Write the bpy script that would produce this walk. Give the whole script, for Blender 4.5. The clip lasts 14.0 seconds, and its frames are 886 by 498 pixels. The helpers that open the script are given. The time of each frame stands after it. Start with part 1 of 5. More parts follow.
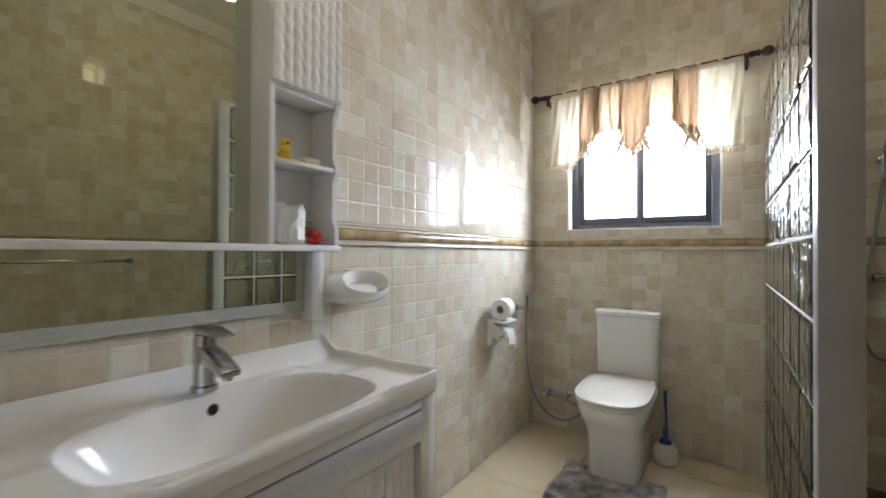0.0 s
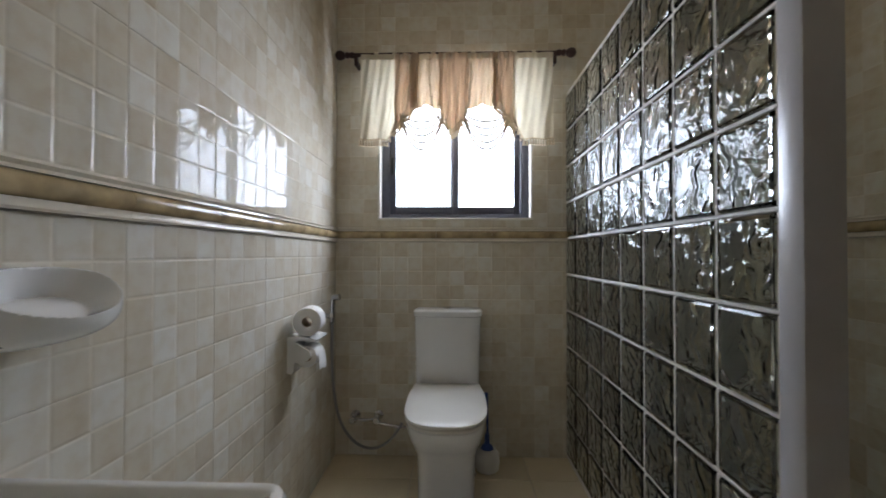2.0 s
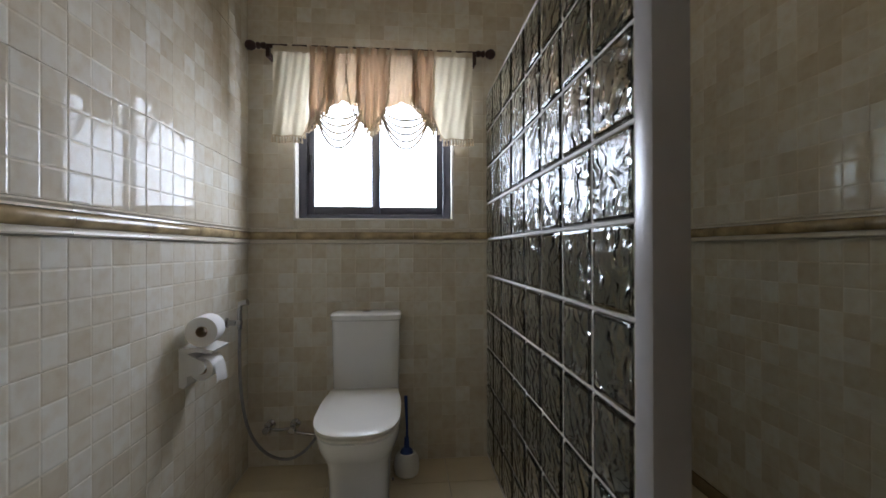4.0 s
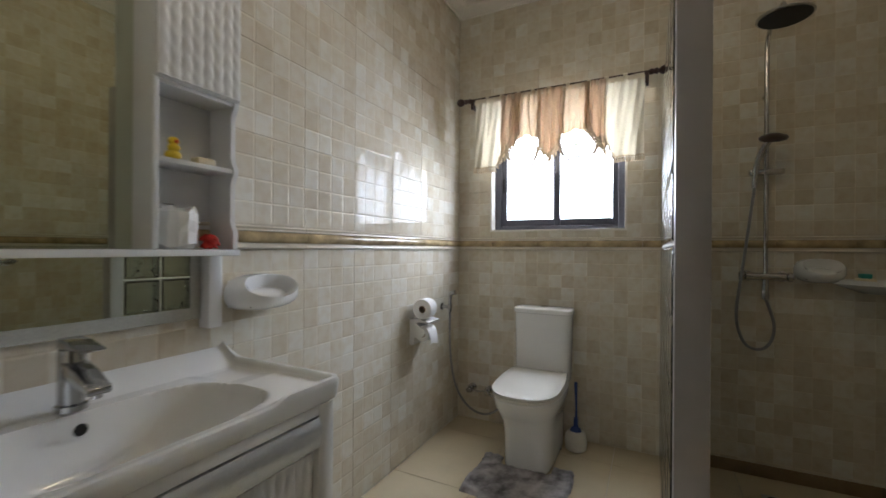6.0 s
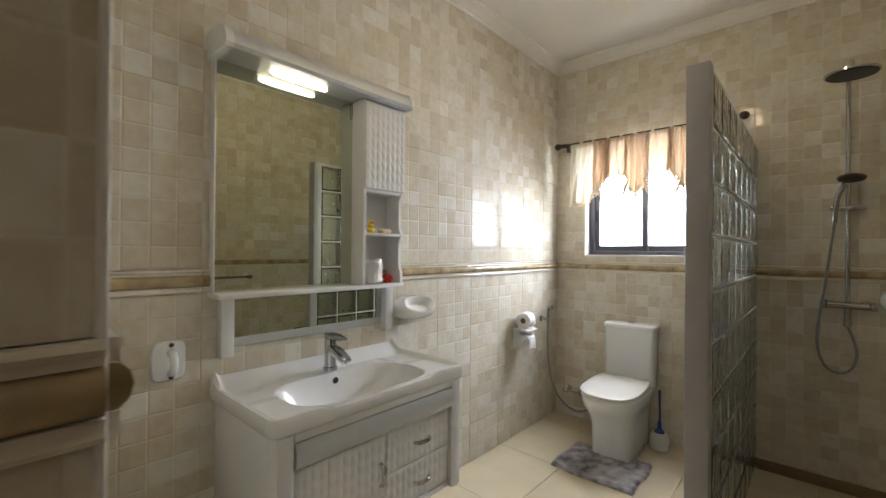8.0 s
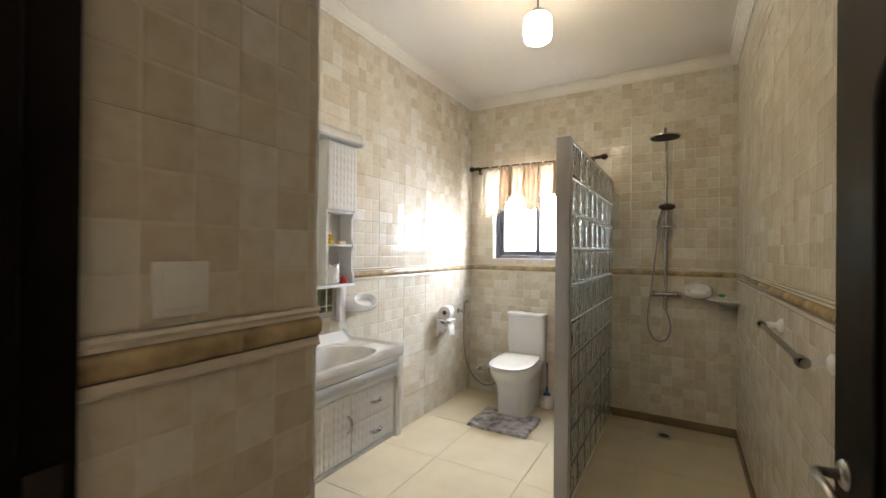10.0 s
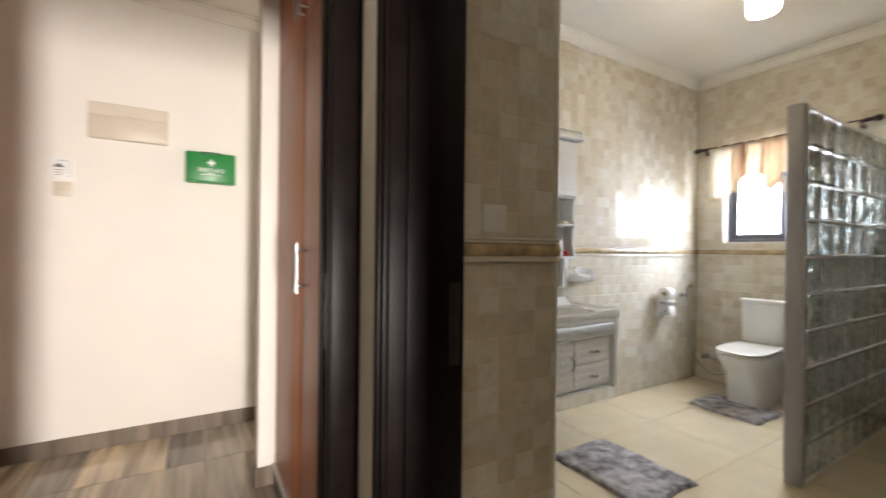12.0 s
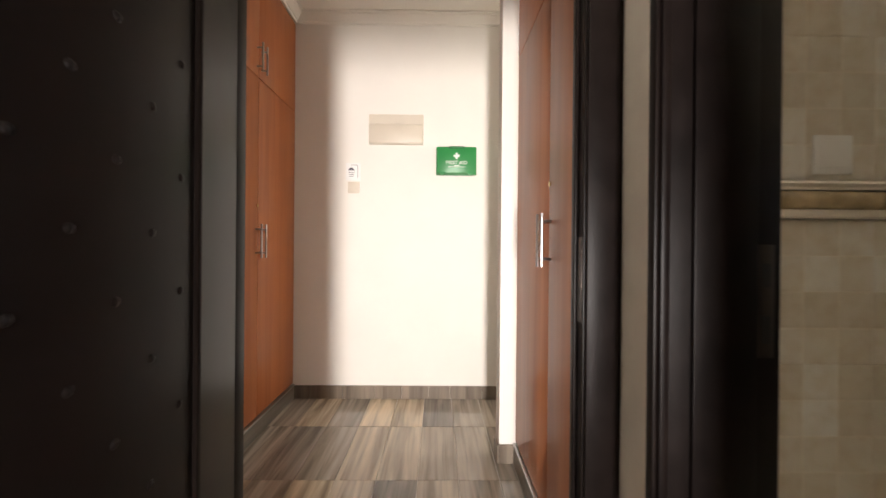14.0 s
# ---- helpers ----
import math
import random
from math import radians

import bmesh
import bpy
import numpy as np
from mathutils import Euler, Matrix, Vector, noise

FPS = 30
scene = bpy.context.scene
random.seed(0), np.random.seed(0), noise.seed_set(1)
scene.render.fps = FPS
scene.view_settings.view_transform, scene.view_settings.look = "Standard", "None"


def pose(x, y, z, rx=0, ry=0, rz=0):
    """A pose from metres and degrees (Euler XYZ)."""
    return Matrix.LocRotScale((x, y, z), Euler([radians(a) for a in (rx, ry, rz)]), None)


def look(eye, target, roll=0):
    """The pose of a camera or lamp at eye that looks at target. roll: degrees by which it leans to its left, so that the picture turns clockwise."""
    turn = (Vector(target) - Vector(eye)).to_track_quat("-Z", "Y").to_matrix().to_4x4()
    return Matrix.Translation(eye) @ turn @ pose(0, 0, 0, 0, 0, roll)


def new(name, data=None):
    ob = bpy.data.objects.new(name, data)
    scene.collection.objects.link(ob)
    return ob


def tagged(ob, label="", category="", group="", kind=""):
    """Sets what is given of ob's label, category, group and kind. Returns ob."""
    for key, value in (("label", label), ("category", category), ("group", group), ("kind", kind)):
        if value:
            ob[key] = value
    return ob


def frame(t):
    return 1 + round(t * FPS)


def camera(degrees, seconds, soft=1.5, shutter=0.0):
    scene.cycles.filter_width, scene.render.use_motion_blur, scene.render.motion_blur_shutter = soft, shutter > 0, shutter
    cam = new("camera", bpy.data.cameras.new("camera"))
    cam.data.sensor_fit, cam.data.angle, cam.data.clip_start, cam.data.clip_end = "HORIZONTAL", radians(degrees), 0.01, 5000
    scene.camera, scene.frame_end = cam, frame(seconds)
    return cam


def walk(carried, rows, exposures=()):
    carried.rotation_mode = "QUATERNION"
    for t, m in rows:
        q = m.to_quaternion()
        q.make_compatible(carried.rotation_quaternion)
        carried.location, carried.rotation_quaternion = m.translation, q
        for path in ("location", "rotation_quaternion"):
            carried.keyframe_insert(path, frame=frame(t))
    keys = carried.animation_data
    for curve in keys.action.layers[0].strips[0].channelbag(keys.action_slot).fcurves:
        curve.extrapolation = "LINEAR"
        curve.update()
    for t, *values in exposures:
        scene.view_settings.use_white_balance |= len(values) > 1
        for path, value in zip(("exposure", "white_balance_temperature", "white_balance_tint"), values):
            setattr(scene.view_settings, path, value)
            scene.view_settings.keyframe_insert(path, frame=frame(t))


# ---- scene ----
cam = camera(93.7, 14.0, 1.5, 0.5)
PATH = [
    (0, (0.449, -0.146, 1.176), (-0.685, 1.501, 1.193), 0.3),
    (0.5, (0.268, 0.030, 1.166), (-0.649, 1.807, 1.192), 0.3),
    (1, (0.077, 0.148, 1.159), (-0.508, 2.06, 1.182), 0.4),
    (1.5, (0.003, 0.239, 1.136), (-0.304, 2.215, 1.161), 0.4),
    (2, (-0.009, 0.302, 1.131), (-0.072, 2.3, 1.156), 0.1),
    (2.5, (0.004, 0.347, 1.138), (0.141, 2.342, 1.164), -0.0),
    (2.7, (0.013, 0.359, 1.141), (0.223, 2.347, 1.169), -0.1),
    (4.8, (0.29, 0.247, 1.168), (0.343, 2.246, 1.162), -0.4),
    (5, (0.323, 0.212, 1.16), (0.187, 2.207, 1.157), -0.2),
    (5.5, (0.416, 0.087, 1.184), (-0.209, 1.987, 1.177), 0.1),
    (6, (0.556, -0.1, 1.203), (-0.341, 1.687, 1.202), 0.4),
    (6.5, (0.681, -0.259, 1.227), (-0.329, 1.467, 1.231), 0.3),
    (7, (0.799, -0.429, 1.276), (-0.355, 1.205, 1.281), 0.3),
    (7.5, (0.888, -0.546, 1.324), (-0.404, 0.981, 1.328), 0.5),
    (8, (0.964, -0.651, 1.356), (-0.375, 0.834, 1.365), 0.5),
    (8.5, (1.043, -0.759, 1.38), (-0.293, 0.729, 1.391), 0.6),
    (9, (1.124, -0.877, 1.394), (-0.007, 0.773, 1.407), 0.7),
    (9.2, (1.15, -0.945, 1.409), (0.154, 0.79, 1.418), 0.6),
    (11.3, (1.407, -1.583, 1.32), (0.267, 0.06, 1.324), 0.2),
    (11.5, (1.464, -1.619, 1.293), (0.119, -0.139, 1.297), 0.4),
    (12, (1.587, -1.689, 1.239), (-0.13, -0.663, 1.241), 0.6),
    (12.5, (1.692, -1.722, 1.183), (-0.215, -1.119, 1.183), 0.7),
    (13, (1.742, -1.731, 1.147), (-0.245, -1.504, 1.141), 0.6),
    (13.5, (1.651, -1.736, 1.123), (-0.347, -1.646, 1.124), 0.9),
    (14, (1.435, -1.732, 1.127), (-0.565, -1.706, 1.123), 0.5),
]
EXPOSURE = [(0.0, 0.85, 6450, 12), (1.0, 0.4, 6400, 12), (1.7, -0.05, 6350, 13), (2.7, -0.3, 6350, 13), (4.8, -0.35, 6450, 14), (5.5, -0.15, 6450, 13), (6.2, 0.35, 6500, 12), (7.0, 0.6, 6550, 12), (8.0, 0.9, 6700, 12),
            (9.2, 1.2, 6800, 12), (11.3, 1.5, 6900, 15), (12.0, 1.3, 6600, 13), (13.0, 1.3, 6500, 14), (14.0, 1.55, 6450, 14)]
walk(cam, [(t, look(eye, target, roll)) for t, eye, target, roll in PATH], EXPOSURE)

# ---- world, sun, large lights ----
world = bpy.data.worlds.new("world")
scene.world = world
world.use_nodes = True
wn, wl = world.node_tree.nodes, world.node_tree.links
sky = wn.new("ShaderNodeTexSky")
sky.sky_type, sky.sun_disc = "NISHITA", False
sky.sun_elevation, sky.sun_rotation = radians(52), radians(220)
wl.new(sky.outputs[0], wn["Background"].inputs[0])
wn["Background"].inputs[1].default_value = 0.15
sun = new("sun", bpy.data.lights.new("sun", "SUN"))
sun.data.energy, sun.data.angle, sun.data.color = 2.5, radians(0.5), (1, 0.95, 0.87)
sun.matrix_world = look((-5, -6, 10), (0, 0, 0))


def area(name, at, to, w, h, watts, colour, spread=180):
    ob = new(name, bpy.data.lights.new(name, "AREA"))
    ob.data.shape, ob.data.size, ob.data.size_y, ob.data.energy, ob.data.color = "RECTANGLE", w, h, watts, colour
    ob.data.spread = radians(spread)
    ob.matrix_world = look(at, to)
    return ob


area("window_daylight", (-0.02, 2.84, 1.78), (-0.02, 0, 1.4), 0.84, 0.80, 34, (0.77, 0.86, 1.0))
area("bedroom_daylight", (4.98, -1.62, 0.72), (-1.6, -2.0, 1.3), 0.36, 1.2, 52, (1.0, 0.94, 0.87), 105)
# Added fill lamp with no window behind it; lifts the hall's ambient light.
area("landing_fill", (-1.26, 1.0, 1.7), (-1.3, -2.4, 1.2), 0.7, 1.2, 8, (1.0, 0.92, 0.82))

# ---- materials ----


def mat(name, base, rough=0.5, metal=0.0, var=0.06, scale=8.0, bump=0.05, fine=120.0, emit=None, coat=0.0, trans=0.0, ior=1.45, island=0.0):
    m = bpy.data.materials.new(name)
    m.use_nodes = True
    n, l = m.node_tree.nodes, m.node_tree.links
    p = n["Principled BSDF"]
    p.inputs["Roughness"].default_value, p.inputs["Metallic"].default_value = rough, metal
    p.inputs["Base Color"].default_value = (*base, 1)
    p.inputs["IOR"].default_value = ior
    p.inputs["Coat Weight"].default_value, p.inputs["Coat Roughness"].default_value = coat, 0.05
    p.inputs["Transmission Weight"].default_value = trans
    co = n.new("ShaderNodeTexCoord")
    if var:
        a = n.new("ShaderNodeTexNoise")
        a.inputs["Scale"].default_value, a.inputs["Detail"].default_value = scale, 6
        l.new(co.outputs["Object"], a.inputs["Vector"])
        r = n.new("ShaderNodeValToRGB")
        r.color_ramp.elements[0].position, r.color_ramp.elements[1].position = 0.3, 0.7
        r.color_ramp.elements[0].color = (*[c * (1 - var) for c in base], 1)
        r.color_ramp.elements[1].color = (*[min(1, c * (1 + var)) for c in base], 1)
        l.new(a.outputs["Fac"], r.inputs["Fac"])
        l.new(r.outputs["Color"], p.inputs["Base Color"])
        q = n.new("ShaderNodeMapRange")
        q.inputs["To Min"].default_value, q.inputs["To Max"].default_value = rough * 0.85, min(1, rough * 1.15)
        l.new(a.outputs["Fac"], q.inputs["Value"])
        l.new(q.outputs[0], p.inputs["Roughness"])
    if bump:
        b = n.new("ShaderNodeTexNoise")
        b.inputs["Scale"].default_value, b.inputs["Detail"].default_value = fine, 4
        l.new(co.outputs["Object"], b.inputs["Vector"])
        u = n.new("ShaderNodeBump")
        u.inputs["Strength"].default_value, u.inputs["Distance"].default_value = bump, 0.004
        l.new(b.outputs["Fac"], u.inputs["Height"])
        l.new(u.outputs["Normal"], p.inputs["Normal"])
    if emit:
        p.inputs["Emission Color"].default_value = (*emit[0], 1)
        p.inputs["Emission Strength"].default_value = emit[1]
    return m


def maths(n, l, op, a, b=None):
    k = n.new("ShaderNodeMath")
    k.operation = op
    for i, v in enumerate((a, b)):
        if v is None:
            continue
        if isinstance(v, (int, float)):
            k.inputs[i].default_value = v
        else:
            l.new(v, k.inputs[i])
    return k.outputs[0]


def mosaic_tile():
    """Glazed wall tile printed and pressed as a mosaic of small squares in cream, beige and pale grey."""
    m = mat("mosaic_tile", (0.6, 0.55, 0.46), 0.018, var=0, bump=0)
    n, l = m.node_tree.nodes, m.node_tree.links
    p = n["Principled BSDF"]
    co, info = n.new("ShaderNodeTexCoord"), n.new("ShaderNodeObjectInfo")
    sep = n.new("ShaderNodeSeparateXYZ")
    l.new(co.outputs["Object"], sep.inputs[0])
    u = maths(n, l, "DIVIDE", sep.outputs["X"], 0.315 / 4)
    v = maths(n, l, "DIVIDE", sep.outputs["Z"], 0.32 / 4)
    cu, cv = maths(n, l, "FLOOR", u), maths(n, l, "FLOOR", v)
    off = maths(n, l, "MULTIPLY", info.outputs["Random"], 917.0)
    com = n.new("ShaderNodeCombineXYZ")
    l.new(cu, com.inputs[0]), l.new(cv, com.inputs[1]), l.new(off, com.inputs[2])
    wn_ = n.new("ShaderNodeTexWhiteNoise")
    l.new(com.outputs[0], wn_.inputs["Vector"])
    r = n.new("ShaderNodeValToRGB")
    r.color_ramp.interpolation = "LINEAR"
    e = r.color_ramp.elements
    e[0].position, e[0].color = 0.0, (0.60, 0.54, 0.43, 1)
    e[1].position, e[1].color = 1.0, (0.75, 0.73, 0.66, 1)
    for pos, c in ((0.3, (0.65, 0.595, 0.485)), (0.6, (0.68, 0.635, 0.535)), (0.82, (0.70, 0.665, 0.58))):
        k = e.new(pos)
        k.color = (*c, 1)
    l.new(wn_.outputs["Value"], r.inputs["Fac"])
    # cloudy stains inside the squares
    add = n.new("ShaderNodeVectorMath")
    add.operation = "ADD"
    l.new(co.outputs["Object"], add.inputs[0]), l.new(com.outputs[0], add.inputs[1])
    cloud = n.new("ShaderNodeTexNoise")
    cloud.inputs["Scale"].default_value, cloud.inputs["Detail"].default_value = 26, 5
    l.new(add.outputs[0], cloud.inputs["Vector"])
    cr = n.new("ShaderNodeValToRGB")
    cr.color_ramp.elements[0].position, cr.color_ramp.elements[0].color = 0.42, (1, 1, 1, 1)
    cr.color_ramp.elements[1].position, cr.color_ramp.elements[1].color = 0.75, (0.84, 0.75, 0.62, 1)
    l.new(cloud.outputs["Fac"], cr.inputs["Fac"])
    mix = n.new("ShaderNodeMix")
    mix.data_type, mix.blend_type = "RGBA", "MULTIPLY"
    mix.inputs["Factor"].default_value = 0.6
    l.new(r.outputs["Color"], mix.inputs["A"]), l.new(cr.outputs["Color"], mix.inputs["B"])
    # pressed joint between the squares
    fu, fv = maths(n, l, "FRACT", u), maths(n, l, "FRACT", v)
    du = maths(n, l, "MINIMUM", fu, maths(n, l, "SUBTRACT", 1.0, fu))
    dv = maths(n, l, "MINIMUM", fv, maths(n, l, "SUBTRACT", 1.0, fv))
    d = maths(n, l, "MINIMUM", du, dv)
    edge = n.new("ShaderNodeMapRange")
    edge.interpolation_type = "SMOOTHSTEP"
    edge.inputs["From Min"].default_value, edge.inputs["From Max"].default_value = 0.0, 0.075
    l.new(d, edge.inputs["Value"])
    line = n.new("ShaderNodeMapRange")
    line.inputs["From Min"].default_value, line.inputs["From Max"].default_value = 0.02, 0.05
    line.inputs["To Min"].default_value, line.inputs["To Max"].default_value = 1.07, 1.0
    l.new(d, line.inputs["Value"])
    mix2 = n.new("ShaderNodeMix")
    mix2.data_type, mix2.blend_type = "RGBA", "MULTIPLY"
    mix2.inputs["Factor"].default_value = 1
    l.new(mix.outputs["Result"], mix2.inputs["A"]), l.new(line.outputs[0], mix2.inputs["B"])
    l.new(mix2.outputs["Result"], p.inputs["Base Color"])
    wob = n.new("ShaderNodeTexNoise")
    wob.inputs["Scale"].default_value, wob.inputs["Detail"].default_value = 9, 0
    l.new(add.outputs[0], wob.inputs["Vector"])
    p.inputs["Specular IOR Level"].default_value = 0.24
    hgt = maths(n, l, "ADD", edge.outputs[0], maths(n, l, "MULTIPLY", wob.outputs["Fac"], 0.14))
    b = n.new("ShaderNodeBump")
    b.inputs["Strength"].default_value, b.inputs["Distance"].default_value = 0.9, 0.0010
    l.new(hgt, b.inputs["Height"])
    l.new(b.outputs["Normal"], p.inputs["Normal"])
    return m


def wood(name, dark, light, rough, along="Z", scale=3.0, coat=0.0):
    m = mat(name, light, rough, var=0, bump=0, coat=coat)
    n, l = m.node_tree.nodes, m.node_tree.links
    p = n["Principled BSDF"]
    co, info = n.new("ShaderNodeTexCoord"), n.new("ShaderNodeObjectInfo")
    mp = n.new("ShaderNodeMapping")
    mp.inputs["Scale"].default_value = {"Z": (scale * 9, scale * 9, scale * 0.5), "X": (scale * 0.5, scale * 9, scale * 9), "Y": (scale * 9, scale * 0.5, scale * 9)}[along]
    l.new(co.outputs["Object"], mp.inputs["Vector"])
    sh = n.new("ShaderNodeVectorMath")
    sh.operation = "ADD"
    k = maths(n, l, "MULTIPLY", info.outputs["Random"], 53.0)
    l.new(mp.outputs[0], sh.inputs[0]), l.new(k, sh.inputs[1])
    a = n.new("ShaderNodeTexNoise")
    a.inputs["Scale"].default_value, a.inputs["Detail"].default_value, a.inputs["Distortion"].default_value = 1.0, 8, 0.6
    l.new(sh.outputs[0], a.inputs["Vector"])
    r = n.new("ShaderNodeValToRGB")
    r.color_ramp.elements[0].position, r.color_ramp.elements[0].color = 0.3, (*dark, 1)
    r.color_ramp.elements[1].position, r.color_ramp.elements[1].color = 0.7, (*light, 1)
    l.new(a.outputs["Fac"], r.inputs["Fac"])
    l.new(r.outputs["Color"], p.inputs["Base Color"])
    b = n.new("ShaderNodeBump")
    b.inputs["Strength"].default_value, b.inputs["Distance"].default_value = 0.08, 0.002
    l.new(a.outputs["Fac"], b.inputs["Height"])
    l.new(b.outputs["Normal"], p.inputs["Normal"])
    return m


def plank_tile():
    """Wood-look floor tile: each piece of its own tone between greige and dark brown."""
    m = wood("wood_look_tile", (0.18, 0.155, 0.13), (0.60, 0.54, 0.45), 0.06, "X", 2.4)
    n, l = m.node_tree.nodes, m.node_tree.links
    p = n["Principled BSDF"]
    info = n.new("ShaderNodeObjectInfo")
    r = n.new("ShaderNodeValToRGB")
    e = r.color_ramp.elements
    e[0].position, e[0].color = 0.0, (0.62, 0.62, 0.64, 1)
    e[1].position, e[1].color = 1.0, (1.40, 1.30, 1.12, 1)
    for pos, c in ((0.35, (0.85, 0.83, 0.81)), (0.6, (1.15, 1.10, 1.02))):
        k = e.new(pos)
        k.color = (*c, 1)
    l.new(info.outputs["Random"], r.inputs["Fac"])
    old = p.inputs["Base Color"].links[0].from_socket
    mix = n.new("ShaderNodeMix")
    mix.data_type, mix.blend_type = "RGBA", "MULTIPLY"
    mix.inputs["Factor"].default_value = 1
    l.new(old, mix.inputs["A"]), l.new(r.outputs[0], mix.inputs["B"])
    l.new(mix.outputs["Result"], p.inputs["Base Color"])
    return m


def cloth(name, base, thin=0.5):
    m = bpy.data.materials.new(name)
    m.use_nodes = True
    n, l = m.node_tree.nodes, m.node_tree.links
    out = n["Material Output"]
    n.remove(n["Principled BSDF"])
    co = n.new("ShaderNodeTexCoord")
    w = n.new("ShaderNodeTexNoise")
    w.inputs["Scale"].default_value, w.inputs["Detail"].default_value = 60, 6
    l.new(co.outputs["Object"], w.inputs["Vector"])
    r = n.new("ShaderNodeValToRGB")
    r.color_ramp.elements[0].color, r.color_ramp.elements[1].color = (*[c * 0.85 for c in base], 1), (*base, 1)
    l.new(w.outputs["Fac"], r.inputs["Fac"])
    a, b, mx = n.new("ShaderNodeBsdfDiffuse"), n.new("ShaderNodeBsdfTranslucent"), n.new("ShaderNodeMixShader")
    l.new(r.outputs["Color"], a.inputs["Color"]), l.new(r.outputs["Color"], b.inputs["Color"])
    mx.inputs[0].default_value = thin
    l.new(a.outputs[0], mx.inputs[1]), l.new(b.outputs[0], mx.inputs[2]), l.new(mx.outputs[0], out.inputs["Surface"])
    return m


def glass(name, colour, rough=0.0, bump=0.0, scale=18.0, ior=1.45):
    m = mat(name, colour, rough, var=0, bump=0, trans=1.0, ior=ior)
    if bump:
        n, l = m.node_tree.nodes, m.node_tree.links
        co, info = n.new("ShaderNodeTexCoord"), n.new("ShaderNodeObjectInfo")
        sh = n.new("ShaderNodeVectorMath")
        sh.operation = "ADD"
        k = maths(n, l, "MULTIPLY", info.outputs["Random"], 31.0)
        l.new(co.outputs["Object"], sh.inputs[0]), l.new(k, sh.inputs[1])
        a = n.new("ShaderNodeTexNoise")
        a.inputs["Scale"].default_value, a.inputs["Detail"].default_value, a.inputs["Distortion"].default_value = scale, 1, 1.2
        l.new(sh.outputs[0], a.inputs["Vector"])
        b = n.new("ShaderNodeBump")
        b.inputs["Strength"].default_value, b.inputs["Distance"].default_value = bump, 0.02
        l.new(a.outputs["Fac"], b.inputs["Height"])
        l.new(b.outputs["Normal"], n["Principled BSDF"].inputs["Normal"])
    return m


TILE = mosaic_tile()
GROUT = mat("grout", (0.74, 0.70, 0.63), 0.8, bump=0.2)
BORDER = mat("border_tile", (0.42, 0.32, 0.18), 0.08, var=0.4, scale=14, bump=0.02)
LISTEL = mat("cream_listel", (0.70, 0.64, 0.53), 0.07, var=0.05, bump=0)
FLOOR = mat("cream_floor_tile", (0.66, 0.57, 0.40), 0.10, var=0.05, scale=5, bump=0.02)
SKIRT = mat("brown_skirting_tile", (0.26, 0.19, 0.11), 0.25, var=0.12)
# Bedroom walls are unseen; this tone sets how much light they bounce.
BEDWALL = mat("bedroom_bounce_beige", (0.40, 0.33, 0.26), 0.8, var=0.04, scale=3)
PLASTER = mat("white_wall_paint", (0.80, 0.77, 0.71), 0.75, var=0.02, scale=3, bump=0.06, fine=220)
CEIL = mat("ceiling_paint", (0.80, 0.77, 0.70), 0.7, var=0.02, scale=2, bump=0.03)
CERAMIC = mat("white_ceramic", (0.83, 0.83, 0.82), 0.07, var=0.01, bump=0, coat=0.4)
LACQUER = mat("white_lacquer", (0.78, 0.78, 0.77), 0.22, var=0.02, scale=4, bump=0.02)
GREYPOST = mat("grey_post_tile", (0.40, 0.39, 0.40), 0.3, var=0.06)
CHROME = mat("chrome", (0.50, 0.50, 0.51), 0.09, 1.0, var=0.03, bump=0)
STEEL = mat("brushed_steel", (0.46, 0.45, 0.44), 0.3, 1.0, var=0.05, bump=0.05)
SILVER = mat("silver_glitter_foil", (0.60, 0.61, 0.61), 0.34, 0.55, var=0.08, scale=300, bump=0.3, fine=500)
MIRROR = mat("mirror_silver", (0.62, 0.65, 0.53), 0.005, 1.0, var=0, bump=0)
FROST = mat("frosted_glass_print", (0.42, 0.42, 0.38), 0.5, var=0.1, scale=150, bump=0.2, fine=300)
DARKWOOD = mat("dark_stained_wood", (0.006, 0.004, 0.0035), 0.38, var=0.3, scale=12, bump=0.06, fine=60)
DARKWOOD.node_tree.nodes["Principled BSDF"].inputs["Specular IOR Level"].default_value = 0.10
DOORWOOD = mat("glossy_dark_door_wood", (0.005, 0.0035, 0.003), 0.30, var=0.15, scale=3, bump=0)
DOORWOOD.node_tree.nodes["Principled BSDF"].inputs["Specular IOR Level"].default_value = 0.11
BRONZE = mat("dark_bronze", (0.06, 0.05, 0.045), 0.4, 0.8, var=0.1)
CHERRY = wood("cherry_wardrobe_wood", (0.34, 0.105, 0.035), (0.44, 0.155, 0.055), 0.38, "Z", 1.6)
CHERRY.node_tree.nodes["Principled BSDF"].inputs["Specular IOR Level"].default_value = 0.25
RODWOOD = mat("dark_rod_wood", (0.045, 0.02, 0.02), 0.3, var=0.2)
BLACK = mat("black_rubber", (0.015, 0.015, 0.015), 0.5, var=0.1)
ALU = mat("dark_window_aluminium", (0.10, 0.10, 0.12), 0.4, 0.3, var=0.05)
PAPER = mat("white_paper", (0.80, 0.79, 0.77), 0.9, var=0.03, bump=0.2)
CARD = mat("cardboard", (0.33, 0.24, 0.16), 0.9, var=0.1)
PLASTIC = mat("white_plastic", (0.76, 0.75, 0.71), 0.3, var=0.02, bump=0)
BEIGEPL = mat("beige_plastic", (0.62, 0.56, 0.46), 0.4, var=0.03, bump=0.03)
GREEN = mat("green_plastic", (0.025, 0.23, 0.06), 0.35, var=0.05, bump=0.03)
WHITEINK = mat("white_ink", (0.8, 0.8, 0.78), 0.6, var=0.02)
